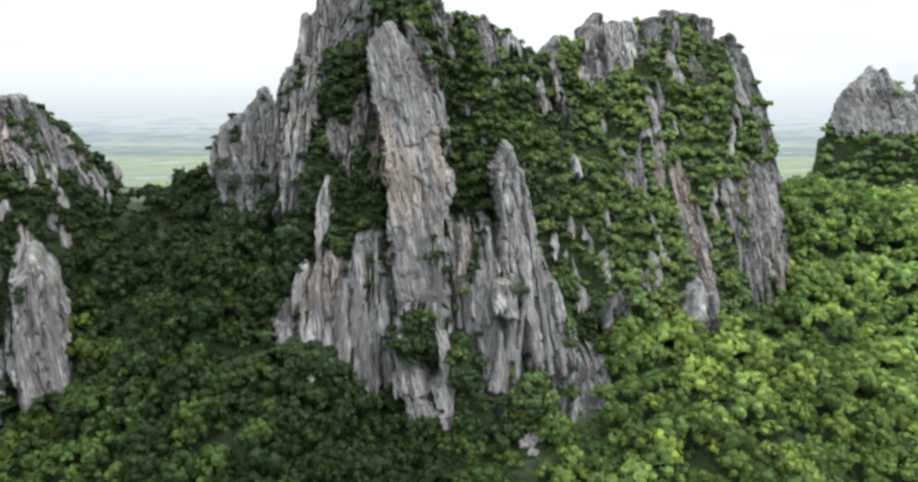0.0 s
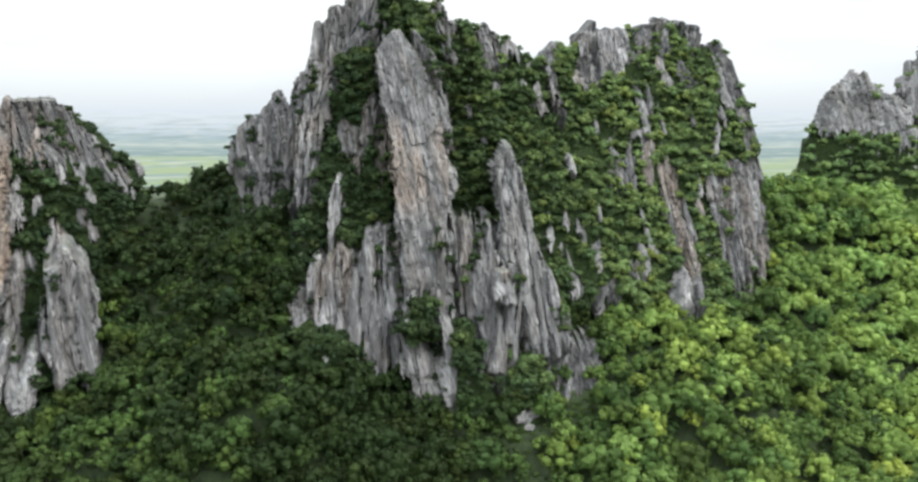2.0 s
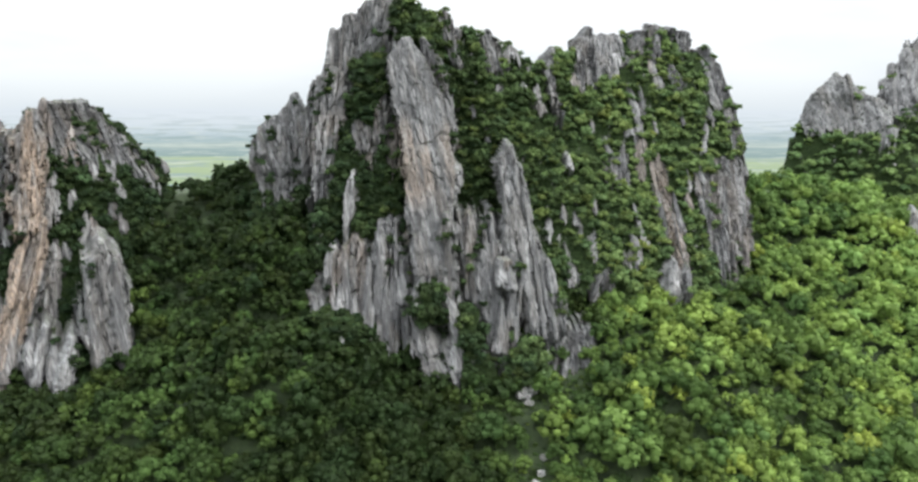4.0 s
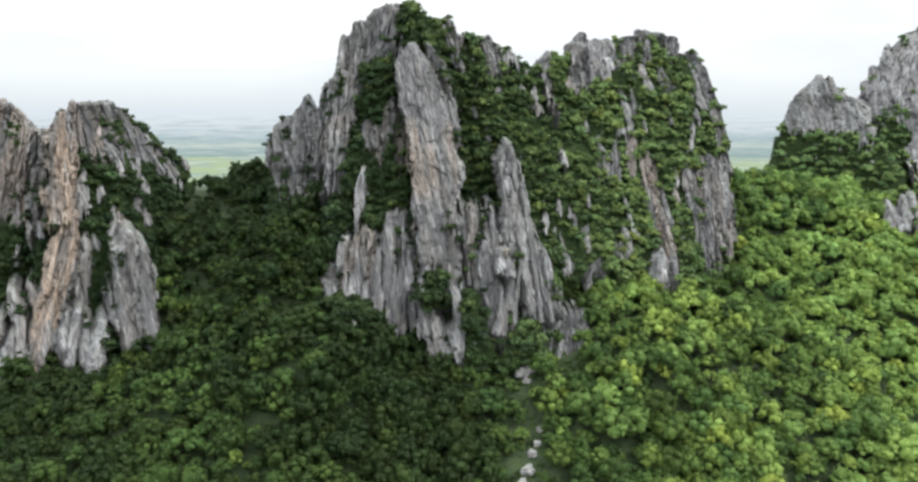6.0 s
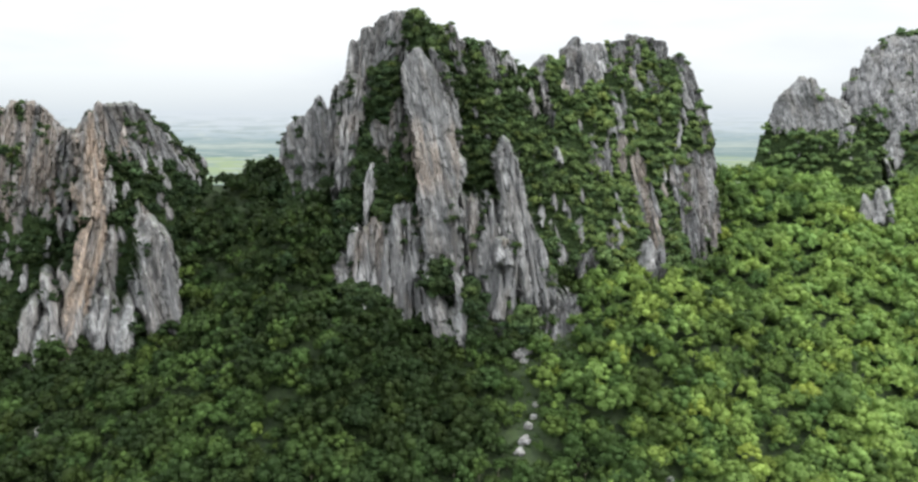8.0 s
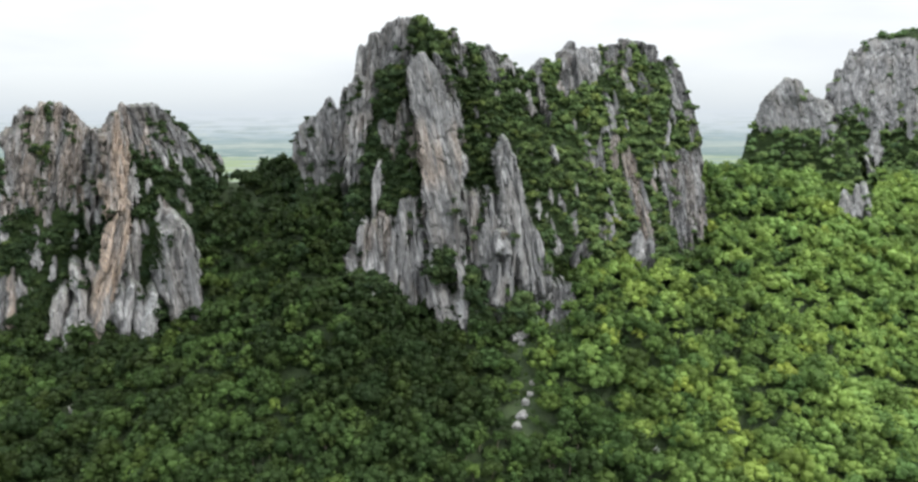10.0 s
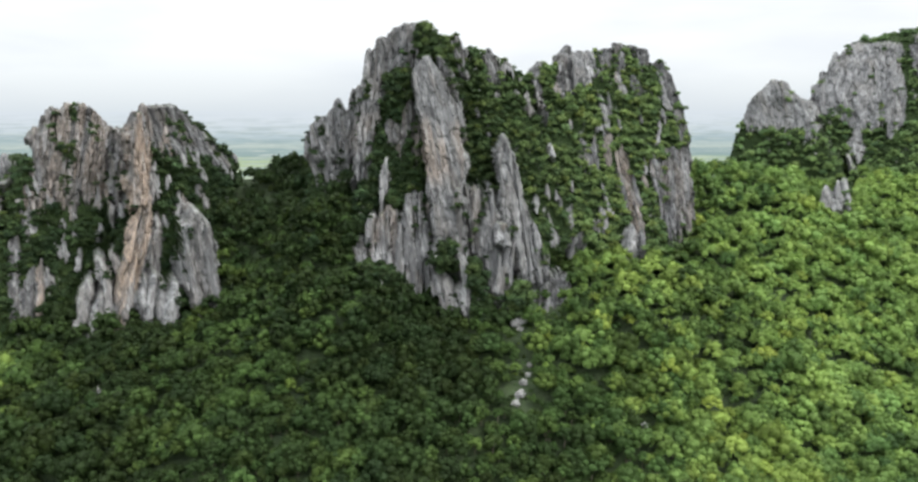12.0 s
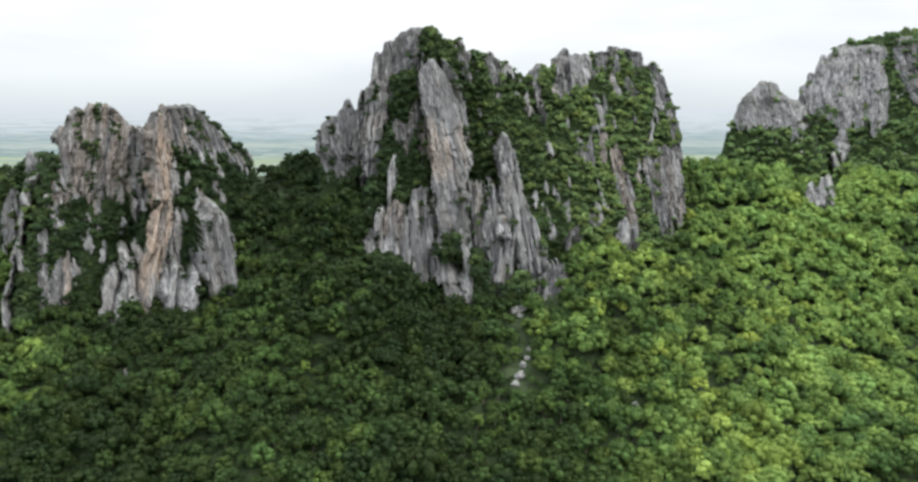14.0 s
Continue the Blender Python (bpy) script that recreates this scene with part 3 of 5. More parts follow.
crag(MAIN, main_peak, "wooded_gully", [(55.5, -75.9, -44.1, -22.0), (65.6, -77.4, -41.3, -18.3), (79.1, -74.9, -42.7, -13.5), (95.5, -72.3, -44.1, -7.7), (106.6, -67.4, -45.6, -3.9), (120.6, -64.1, -47.0, 0.9), (132.5, -59.1, -47.0, 5.0)], 'wooded gully beside the leaning slab', wood=1)
crag(MAIN, main_peak, "wooded_ledge", [(20.3, -82.6, -60.7, -31.0), (33.3, -85.1, -60.8, -26.5), (51.9, -83.2, -61.0, -20.1), (68.0, -80.7, -61.1, -14.6), (78.9, -75.3, -66.8, -11.0)], 'wooded ledge above the fluted wall', wood=1)
crag(MAIN, main_peak, "wooded_foot", [(30.3, -37.5, -26.7, -51.0), (35.6, -36.5, -26.2, -47.2), (40.2, -32.4, -27.7, -44.0)], 'scrub clump at the foot of the wall', wood=1, sink=1.5, proud=40)
crag(MAIN, main_peak, "wooded_ledge", [(40.7, -100.2, -69.6, -21.0), (55.7, -110.7, -72.0, -8.8), (70.3, -113.8, -74.5, 2.3), (79.4, -110.8, -86.4, 9.0)], 'wooded slope below the western crags', wood=1)
crag(MAIN, main_peak, "summit_wall", [(103.6, -69.4, -47.5, 5.0), (116.5, -66.5, -47.5, 8.7), (126.6, -65.7, -43.9, 11.5), (141.2, -65.1, -40.4, 15.6), (155.8, -64.0, -40.6, 19.6), (158.8, -59.3, -42.1, 20.4), (160.8, -55.1, -44.5, 21.0)], 'grey limestone summit cliff with vertical joints', green=0.1, ribs=8, pale=0.12, proud=40)
crag(MAIN, main_peak, "shoulder_block", [(87.7, -77.6, -64.8, 4.0), (106.4, -77.0, -63.5, 8.4), (123.8, -77.6, -62.3, 12.4), (134.2, -79.0, -62.3, 14.8), (139.8, -76.4, -62.3, 16.1), (147.6, -73.1, -62.2, 17.9), (152.6, -70.2, -65.8, 19.0)], green=0.12, ribs=5, pale=0.12, proud=40)
crag(MAIN, main_peak, "west_shoulder", [(75.0, -89.6, -74.5, -1.0), (94.8, -89.7, -69.9, 7.5), (109.3, -89.5, -65.8, 13.5), (118.1, -87.4, -65.9, 17.2), (125.6, -83.4, -67.5, 20.2), (130.1, -79.9, -75.1, 22.0)], 'weathered grey limestone shoulder faintly stained pink', green=0.12, ochre=0.4, ribs=6, pale=0.12, stain=(89, 106))
crag(MAIN, main_peak, "needle", [(75.8, -99.6, -85.5, 3.0), (91.7, -101.4, -87.6, 12.3), (106.3, -102.4, -90.9, 20.5), (112.9, -100.4, -94.3, 24.2), (116.2, -98.8, -96.6, 26.0)], 'pointed grey limestone needle', ribs=3, pale=0.12)
crag(MAIN, main_peak, "west_crag", [(69.0, -107.1, -94.8, 1.0), (77.2, -111.1, -97.2, 7.4), (88.5, -115.6, -101.7, 16.0), (99.0, -114.1, -105.2, 23.8), (103.5, -112.2, -109.1, 27.0)], green=0.15, ribs=4, pale=0.12)
crag(MAIN, main_peak, "notch_crag", [(71.3, -108.1, -88.8, 11.0), (96.4, -109.1, -98.8, 28.1), (105.5, -108.4, -104.6, 34.0)], green=0.2)
crag(MAIN, main_peak, "leaning_slab", [(44.9, -37.6, -24.5, -41.0), (61.2, -39.2, -22.7, -35.1), (70.2, -39.7, -22.1, -31.9), (80.5, -41.0, -20.7, -28.2), (93.5, -42.7, -23.2, -23.6), (106.7, -44.6, -26.1, -19.1), (120.1, -46.7, -29.8, -14.5), (125.5, -48.4, -30.9, -12.7), (130.9, -49.0, -32.8, -10.8), (135.8, -48.7, -34.7, -9.2), (139.3, -45.7, -36.9, -8.0)], 'smooth grey limestone slab stained ochre below, leaning beside the summit', ochre=0.6, blocky=1, side=7.0, flute=0.4, pale=0.12, rag=0.3, green=0, proud=40, sink=0.25, stain=(73, 104))
crag(MAIN, main_peak, "slab_edge", [(68.8, -26.9, -21.0, -32.0), (79.4, -26.3, -19.1, -28.0), (84.3, -26.3, -19.3, -26.2), (90.3, -25.7, -21.9, -24.0)], 'pale fractured edge of the slab', pale=0.5, side=5.0, proud=40, sink=0.25)
crag(MAIN, main_peak, "slab_shoulder", [(97.1, -25.5, -21.1, -13.0), (106.6, -27.1, -22.1, -10.5), (120.3, -30.4, -23.4, -7.0), (128.6, -32.6, -26.2, -4.9), (136.9, -34.8, -29.2, -2.8), (140.2, -35.9, -32.0, -2.0)], green=0.3, proud=40)
crag(MAIN, main_peak, "rear_rib", [(129.0, -22.6, -18.3, 2.0), (134.6, -24.6, -18.9, 3.4), (145.9, -28.3, -19.6, 6.3), (152.5, -27.6, -22.2, 8.0)], green=0.35, proud=40)
crag(MAIN, main_peak, "gully_crag", [(87.8, -58.1, -44.1, -11.0), (98.3, -56.8, -44.1, -7.4), (109.4, -55.5, -45.5, -3.6), (116.9, -53.2, -48.7, -1.0)], 'dark shaded crag behind the slab', ochre=0.25, green=0.15)
crag(MAIN, main_peak, "gully_crag", [(93.7, -64.2, -58.5, -5.0), (99.5, -65.8, -57.2, -2.4), (105.1, -66.7, -58.7, 0.0)], green=0.35)
crag(MAIN, main_peak, "west_buttress", [(60.0, -67.4, -65.8, -25.0), (65.0, -67.7, -64.2, -23.1), (71.6, -67.6, -63.5, -20.6), (79.5, -67.1, -62.2, -17.6), (83.8, -65.3, -62.2, -16.0)], 'slender pale limestone buttress among shrubs', pale=0.4, proud=40, sink=0.25)
crag(MAIN, main_peak, "lower_wall", [(21.1, -62.2, -53.2, -43.0), (27.2, -73.9, -53.8, -40.4), (33.4, -73.0, -53.3, -37.9), (43.5, -71.1, -53.4, -33.8), (53.6, -68.6, -52.4, -29.7), (58.0, -64.9, -60.1, -28.0)], 'fluted grey limestone wall with vertical grooves', ochre=0.35, flute=1.2, green=0.27, ribs=11, rag=4.0, proud=40, sink=0.25)
crag(MAIN, main_peak, "lower_wall", [(13.7, -50.5, -46.3, -46.0), (18.6, -54.2, -45.0, -44.3), (28.6, -56.9, -43.1, -40.9), (41.3, -56.5, -39.9, -36.6), (54.1, -55.7, -40.4, -32.3), (59.7, -53.3, -42.0, -30.5), (64.1, -51.2, -46.4, -29.0)], 'fluted pale limestone wall with vertical grooves', pale=0.03, flute=1.3, green=0.25, ribs=11, rag=4.0, proud=40, sink=0.25)
crag(MAIN, main_peak, "lower_wall", [(16.6, -43.7, -17.1, -43.0), (30.4, -45.4, -18.5, -37.9), (40.6, -45.4, -20.6, -34.2), (53.4, -44.9, -21.5, -29.5), (63.3, -44.3, -24.7, -26.0)], 'fluted grey limestone wall with vertical grooves', ochre=0.4, flute=1.3, green=0.3, ribs=11, rag=4.0, proud=40, sink=0.25, stain=(41, 64))
crag(MAIN, main_peak, "wall_rib", [(30.9, -28.8, -22.4, -42.0), (39.2, -29.8, -20.8, -40.3), (54.8, -28.6, -20.9, -37.0), (69.1, -28.0, -20.6, -34.0)], flute=1.2, pale=0.15, ribs=3, proud=40, sink=0.25)
crag(MAIN, main_peak, "wall_rib", [(35.7, -36.1, -32.4, -43.0), (42.2, -35.6, -30.8, -41.0), (48.5, -33.9, -31.3, -39.0)], pale=0.15, ribs=3, proud=40, sink=0.25)
crag(MAIN, main_peak, "low_outcrop", [(29.4, -81.5, -70.4, -39.0), (35.6, -83.2, -71.7, -35.3), (41.2, -81.1, -74.7, -32.0)], green=0.3, proud=40, sink=0.25)
crag(MAIN, main_peak, "low_fin", [(42.7, -74.2, -71.5, -35.0), (46.2, -74.8, -70.5, -33.4), (53.7, -72.9, -70.8, -30.0)], pale=0.3, proud=40, sink=0.25)
crag(MAIN, main_peak, "front_block", [(7.5, -36.2, -21.7, -54.0), (15.0, -36.4, -23.7, -50.4), (22.1, -37.5, -29.9, -47.0), (28.3, -39.3, -31.9, -44.0)], 'pale pitted limestone block at the foot of the wall', pale=0.3, green=0.12, ribs=5, rag=3.0, proud=40, sink=0.25)
crag(MAIN, main_peak, "front_rib", [(8.6, -24.8, -19.1, -54.0), (20.1, -22.1, -17.7, -49.6), (27.4, -23.6, -19.4, -46.8), (32.3, -24.8, -21.4, -44.9), (37.5, -25.6, -23.5, -43.0)], pale=0.4, proud=40, sink=0.25)
crag(MAIN, main_peak, "middle_wall", [(8.7, -18.2, 5.3, -45.0), (22.5, -21.0, 5.1, -40.2), (40.4, -22.2, 2.7, -34.2), (53.4, -20.7, -2.5, -29.8), (68.1, -18.7, -6.6, -25.0)], 'shaded limestone wall with shrubs on its ledges', green=0.52, flute=1.2, ribs=12, rag=4.0, proud=40, sink=0.25)
crag(MAIN, main_peak, "wall_fin", [(26.1, -8.5, -5.8, -41.0), (30.7, -9.8, -4.7, -39.6), (43.5, -12.3, -5.6, -35.8), (52.9, -11.4, -6.5, -33.0)], pale=0.25, flute=1.1, proud=40, sink=0.25)
crag(MAIN, main_peak, "wall_fin", [(46.0, -16.0, -13.6, -34.0), (53.8, -16.7, -12.4, -32.1), (67.0, -16.6, -11.8, -29.0)], ochre=0.2, proud=40, sink=0.25)
crag(MAIN, main_peak, "pinnacle", [(25.4, 6.5, 18.4, -41.0), (35.6, 5.7, 17.0, -37.7), (45.9, 4.8, 15.6, -34.4), (53.7, 1.1, 14.2, -31.9), (69.4, 0.3, 11.0, -27.0), (79.9, -0.3, 9.0, -23.7), (90.6, -1.2, 6.4, -20.4), (95.1, -0.1, 5.2, -19.0)], 'pale limestone pinnacle with vertical cracks', pale=0.2, green=0.08, blocky=0.5, ribs=5, proud=40)
crag(MAIN, main_peak, "pinnacle_ledge", [(47.5, -0.6, 7.5, -34.0), (53.8, -2.7, 9.2, -32.4), (59.0, -2.1, 7.7, -31.1), (71.1, 0.2, 5.1, -28.0)], green=0.2, pale=0.2, proud=40)
crag(MAIN, main_peak, "pinnacle_foot", [(21.8, 9.0, 24.6, -43.0), (28.0, 10.8, 26.4, -40.8), (33.1, 9.9, 24.7, -39.0), (38.2, 14.3, 20.8, -37.3), (43.3, 13.9, 18.2, -35.5), (53.7, 9.5, 13.1, -32.0)], pale=0.12, green=0.24, ribs=6, rag=2.0, proud=40, sink=0.25)
crag(MAIN, main_peak, "foot_rib", [(8.0, -6.1, 2.9, -47.0), (13.1, -7.1, 4.6, -45.7), (24.6, -5.4, 4.7, -42.8), (28.5, -1.6, 5.8, -41.9), (41.4, 0.6, 7.1, -38.7), (52.3, -0.3, 5.6, -36.0)], green=0.33, pale=0.1, ribs=4, proud=40, sink=0.25)
crag(MAIN, main_peak, "foot_rib", [(8.8, -15.8, -8.9, -49.0), (13.5, -15.1, -9.3, -46.6), (20.6, -13.9, -10.7, -43.0)], green=0.2, ribs=4, proud=40, sink=0.25)
crag(MAIN, main_peak, "foot_rubble", [(4.0, 17.1, 33.6, -49.0), (9.8, 14.4, 37.0, -45.0), (17.1, 18.2, 37.2, -40.1), (21.8, 23.5, 33.3, -37.0)], 'broken limestone rubble half hidden in scrub', green=0.3, ribs=5, rag=3.0, proud=40, sink=0.25)
crag(MAIN, main_peak, "ridge_crag", [(124.9, -3.0, 3.1, 22.0), (133.2, -6.9, 1.0, 23.6), (142.2, -8.4, 0.1, 25.3), (146.1, -5.9, -1.7, 26.0)], green=0.08, ribs=3)
crag(MAIN, main_peak, "ridge_tooth", [(130.5, 3.3, 11.7, 28.0), (135.5, 2.8, 9.4, 30.2), (139.5, 5.4, 7.6, 32.0)], green=0.1)
crag(MAIN, main_peak, "thin_fin", [(100.9, -2.7, -0.7, 7.0), (105.8, -2.9, -1.4, 9.0)], pale=0.6, sink=2.0)
crag(MAIN, main_peak, "wood_tooth", [(83.2, 31.5, 34.1, -1.0), (90.0, 30.9, 33.0, 2.0)], pale=0.6, sink=2.0)
crag(MAIN, main_peak, "small_tooth", [(53.3, 20.4, 23.9, -18.0), (61.5, 20.6, 23.4, -14.0)], pale=0.5, sink=2.0)
crag(MAIN, main_peak, "small_fin", [(33.3, 27.7, 32.2, -27.0), (37.5, 29.5, 34.6, -25.4), (43.3, 29.2, 31.5, -23.1), (51.3, 28.4, 30.1, -20.0)], pale=0.35, sink=2.0)
crag(MAIN, east_peak, "notch_crag", [(109.9, 25.9, 31.2, 26.0), (121.5, 23.3, 30.5, 29.1), (127.7, 20.8, 30.0, 30.8), (136.3, 23.5, 33.6, 33.1), (139.7, 28.0, 31.7, 34.0)], 'bare grey crag on the ridge', green=0.1)
crag(MAIN, east_peak, "notch_fin", [(107.1, 18.3, 22.4, 25.0), (116.0, 18.2, 20.7, 28.0)], sink=2.0)
crag(MAIN, east_peak, "summit_crag", [(121.1, 42.0, 49.7, 35.0), (128.0, 39.6, 50.5, 36.7), (139.9, 40.1, 50.0, 39.6), (145.3, 42.1, 50.7, 40.9), (149.7, 45.7, 50.8, 42.0)], green=0.2, ribs=4, rag=1.6)
crag(MAIN, east_peak, "summit_crag", [(125.2, 50.1, 60.8, 29.0), (132.3, 48.5, 63.0, 31.4), (140.1, 48.1, 62.4, 33.9), (146.3, 49.9, 60.4, 36.0)], 'pale bare crag below the summit', pale=0.3, green=0.08, ribs=4, rag=1.6)
crag(MAIN, east_peak, "summit_crag", [(137.7, 66.8, 100.0, 42.0), (142.6, 65.3, 100.2, 44.4), (147.8, 69.6, 97.8, 46.9), (150.1, 79.6, 90.1, 48.0)], 'grey jointed crag along the summit ridge', green=0.22, ribs=4, rag=1.6)
crag(MAIN, east_peak, "diagonal_fin", [(98.4, 65.7, 69.6, 10.0), (103.4, 66.0, 70.2, 11.9), (112.3, 64.6, 68.6, 15.3), (122.1, 62.7, 65.5, 19.0)], 'pale leaning limestone fin in the shrubs', pale=0.45, sink=2.0)
crag(MAIN, east_peak, "diagonal_fin", [(106.3, 69.5, 72.5, 14.0), (121.3, 68.6, 70.4, 19.0)], sink=2.0, green=0.1)
crag(MAIN, east_peak, "face_rib", [(77.1, 64.6, 68.7, -3.0), (88.9, 65.4, 70.2, 4.1), (99.0, 66.9, 70.8, 10.0)], ochre=0.3, sink=2.0)
crag(MAIN, east_peak, "face_patch", [(77.4, 46.7, 57.8, -5.0), (86.3, 50.8, 57.0, -0.0), (93.6, 50.2, 53.5, 4.0)], green=0.25, pale=0.15, sink=2.0)
crag(MAIN, east_peak, "face_patch", [(73.7, 58.9, 61.8, -4.0), (77.6, 55.1, 61.6, -2.1), (94.7, 56.3, 62.3, 6.0)], green=0.25, sink=2.0)
crag(MAIN, east_peak, "face_cliff", [(37.2, 79.2, 85.6, -17.0), (51.0, 75.4, 84.7, -12.0), (57.9, 73.1, 83.4, -9.5), (66.3, 70.9, 83.0, -6.6), (77.6, 70.9, 81.0, -2.6), (83.3, 72.4, 78.9, -0.6), (90.8, 74.3, 76.9, 2.0)], 'grey pink limestone cliff with vertical cracks', ochre=0.45, green=0.08, flute=1.1, ribs=5)
crag(MAIN, east_peak, "slanted_fin", [(49.9, 63.4, 68.3, -17.0), (55.8, 62.5, 66.0, -14.2), (64.0, 61.4, 64.6, -10.3), (68.9, 59.8, 63.0, -8.0)], 'pale slanted limestone fin', pale=0.6, sink=2.0)
crag(MAIN, east_peak, "foot_patch", [(38.8, 56.9, 64.3, -22.0), (45.1, 56.6, 64.3, -18.8), (54.7, 57.1, 63.5, -14.0)], green=0.22, pale=0.2, sink=2.0)
crag(MAIN, east_peak, "foot_fin", [(32.4, 71.4, 77.0, -27.0), (39.9, 73.6, 77.6, -22.2), (45.0, 75.5, 77.5, -19.0)], pale=0.4, proud=40, sink=0.25)
crag(MAIN, east_peak, "foot_fin", [(32.1, 78.8, 82.8, -26.0), (42.1, 81.1, 84.0, -19.0)], proud=40, sink=0.25)
crag(MAIN, east_peak, "foot_crag", [(28.1, 37.7, 48.0, -23.0), (32.5, 37.7, 48.6, -20.8), (37.7, 40.4, 49.6, -18.1), (41.9, 47.3, 49.7, -16.0)], 'grey rock outcrop at the edge of the wood', green=0.1)
crag(MAIN, east_peak, "foot_tooth", [(43.4, 40.3, 42.9, -16.0), (52.0, 38.6, 44.4, -11.9), (56.1, 42.3, 44.7, -10.0)], green=0.15, pale=0.2, sink=2.0)
crag(MAIN, east_peak, "corner_rib", [(82.0, 110.6, 119.1, 15.0), (92.4, 112.7, 118.7, 21.2), (106.1, 111.7, 117.4, 29.3), (115.5, 108.5, 116.7, 34.6), (125.1, 104.7, 115.8, 40.0), (134.2, 103.9, 111.2, 45.0), (139.8, 105.3, 108.6, 48.0)], 'steep corner of the peak, rock and shrubs', green=0.36, ribs=6)
crag(MAIN, east_peak, "corner_strip", [(108.6, 106.2, 110.1, 29.0), (121.8, 104.1, 107.6, 34.2), (133.8, 101.1, 104.4, 39.0)], pale=0.4, sink=2.0, green=0.1)
crag(MAIN, east_peak, "corner_strip", [(89.8, 96.6, 100.2, 8.0), (105.1, 99.6, 102.7, 19.0)], pale=0.45, sink=2.0, green=0.1)
crag(MAIN, east_peak, "corner_strip", [(92.2, 112.1, 115.2, 19.0), (103.6, 112.7, 116.2, 29.0)], pale=0.5, sink=2.0)
crag(MAIN, east_peak, "corner_patch", [(118.5, 86.5, 92.2, 29.0), (121.6, 84.2, 93.1, 30.4), (131.7, 83.8, 90.2, 35.0)], green=0.35, sink=2.0)
crag(MAIN, east_peak, "corner_cliff", [(37.6, 97.1, 113.3, -13.0), (48.6, 97.9, 114.6, -8.1), (59.8, 96.0, 115.5, -3.1), (71.1, 94.9, 116.1, 1.8), (81.2, 100.1, 116.6, 6.2), (87.9, 106.2, 115.4, 9.0)], 'grey limestone cliff with dark vertical stains', ochre=0.2, green=0.14, blocky=0.4, ribs=7)
crag(MAIN, east_peak, "corner_pillar", [(58.7, 94.8, 100.2, -4.0), (65.6, 93.2, 99.8, -1.6), (81.4, 95.0, 101.7, 4.0)], green=0.22)
crag(MAIN, east_peak, "corner_pillar", [(54.2, 108.7, 114.7, -6.0), (71.4, 110.9, 115.7, -0.5), (85.9, 109.8, 114.7, 4.0)], pale=0.45)
crag(WEST, west_peak, "wooded_body", [(-23.7, -28.7, 24.0, -29.0), (-6.0, -26.0, 30.3, -21.9), (13.9, -22.1, 35.1, -13.9), (34.3, -18.1, 40.8, -6.2), (58.8, -12.7, 49.5, 2.1), (76.1, -9.4, 54.3, 8.2), (84.8, -7.3, 49.9, 12.9), (91.4, -5.3, 44.4, 16.9), (99.6, -3.5, 37.7, 21.9), (104.4, -0.1, 31.9, 24.7), (108.9, 10.0, 27.9, 25.0)], 'limestone hump overgrown with dark shrubs', wood=1)
crag(WEST, west_peak, "wooded_body", [(-19.1, -89.0, -11.0, 2.6), (10.6, -80.9, -7.1, 14.3), (34.4, -75.9, -3.9, 23.9), (59.0, -70.1, -0.7, 33.2), (83.5, -57.4, 0.5, 40.6), (96.7, -52.7, -3.5, 46.3), (102.7, -46.6, -17.3, 50.9), (107.9, -37.6, -24.9, 52.8)], 'limestone hump overgrown with dark shrubs', wood=1)
crag(WEST, west_peak, "wooded_body", [(-30.7, -143.3, -78.7, 52.0), (13.6, -132.3, -72.6, 71.0), (51.0, -111.9, -65.3, 85.7), (66.9, -87.5, -58.4, 85.7), (76.4, -77.5, -58.8, 87.1), (81.4, -71.7, -63.0, 88.8)], 'low wooded shoulder of the peak', wood=1)
crag(WEST, west_peak, "west_dome", [(53.8, -61.5, -37.4, 22.9), (64.0, -60.4, -13.5, 21.8), (74.4, -56.9, -4.9, 24.0), (91.3, -55.3, -1.9, 31.5), (97.1, -53.8, -5.2, 34.8), (101.0, -50.6, -12.2, 37.7), (106.5, -45.7, -17.6, 40.5), (110.1, -42.1, -22.5, 42.6), (113.4, -36.6, -27.5, 44.1)], 'rounded limestone dome streaked grey and pink', ochre=0.4, green=0.22, flute=1.2, thick=14, ribs=12)
crag(WEST, west_peak, "pink_rib", [(55.7, -41.7, -36.1, 15.9), (74.8, -37.9, -31.8, 20.9), (94.8, -33.8, -29.7, 26.7)], 'pinkish limestone rib', ochre=0.6)
crag(WEST, west_peak, "pink_rib", [(59.7, -26.5, -17.5, 8.8), (71.1, -27.0, -19.3, 14.5), (80.6, -24.7, -20.1, 18.1)], 'pinkish limestone rib', ochre=0.7)
crag(WEST, west_peak, "grey_rib", [(53.5, -20.1, -16.3, 6.7), (64.0, -20.3, -14.4, 9.4), (88.0, -20.2, -13.1, 16.1)], ochre=0.15)
crag(WEST, west_peak, "grey_rib", [(53.6, -45.1, -37.0, 13.6), (75.6, -44.6, -39.6, 23.3)], ochre=0.5)
crag(WEST, west_peak, "grey_rib", [(64.3, -56.9, -52.0, 29.0), (81.8, -55.1, -47.6, 33.7), (95.9, -53.7, -47.4, 38.3)], ochre=0.2, green=0.1)
crag(WEST, west_peak, "grey_rib", [(39.1, -62.5, -58.9, 25.7), (46.6, -64.9, -57.5, 29.6), (55.5, -62.2, -57.9, 33.3)], pale=0.35)
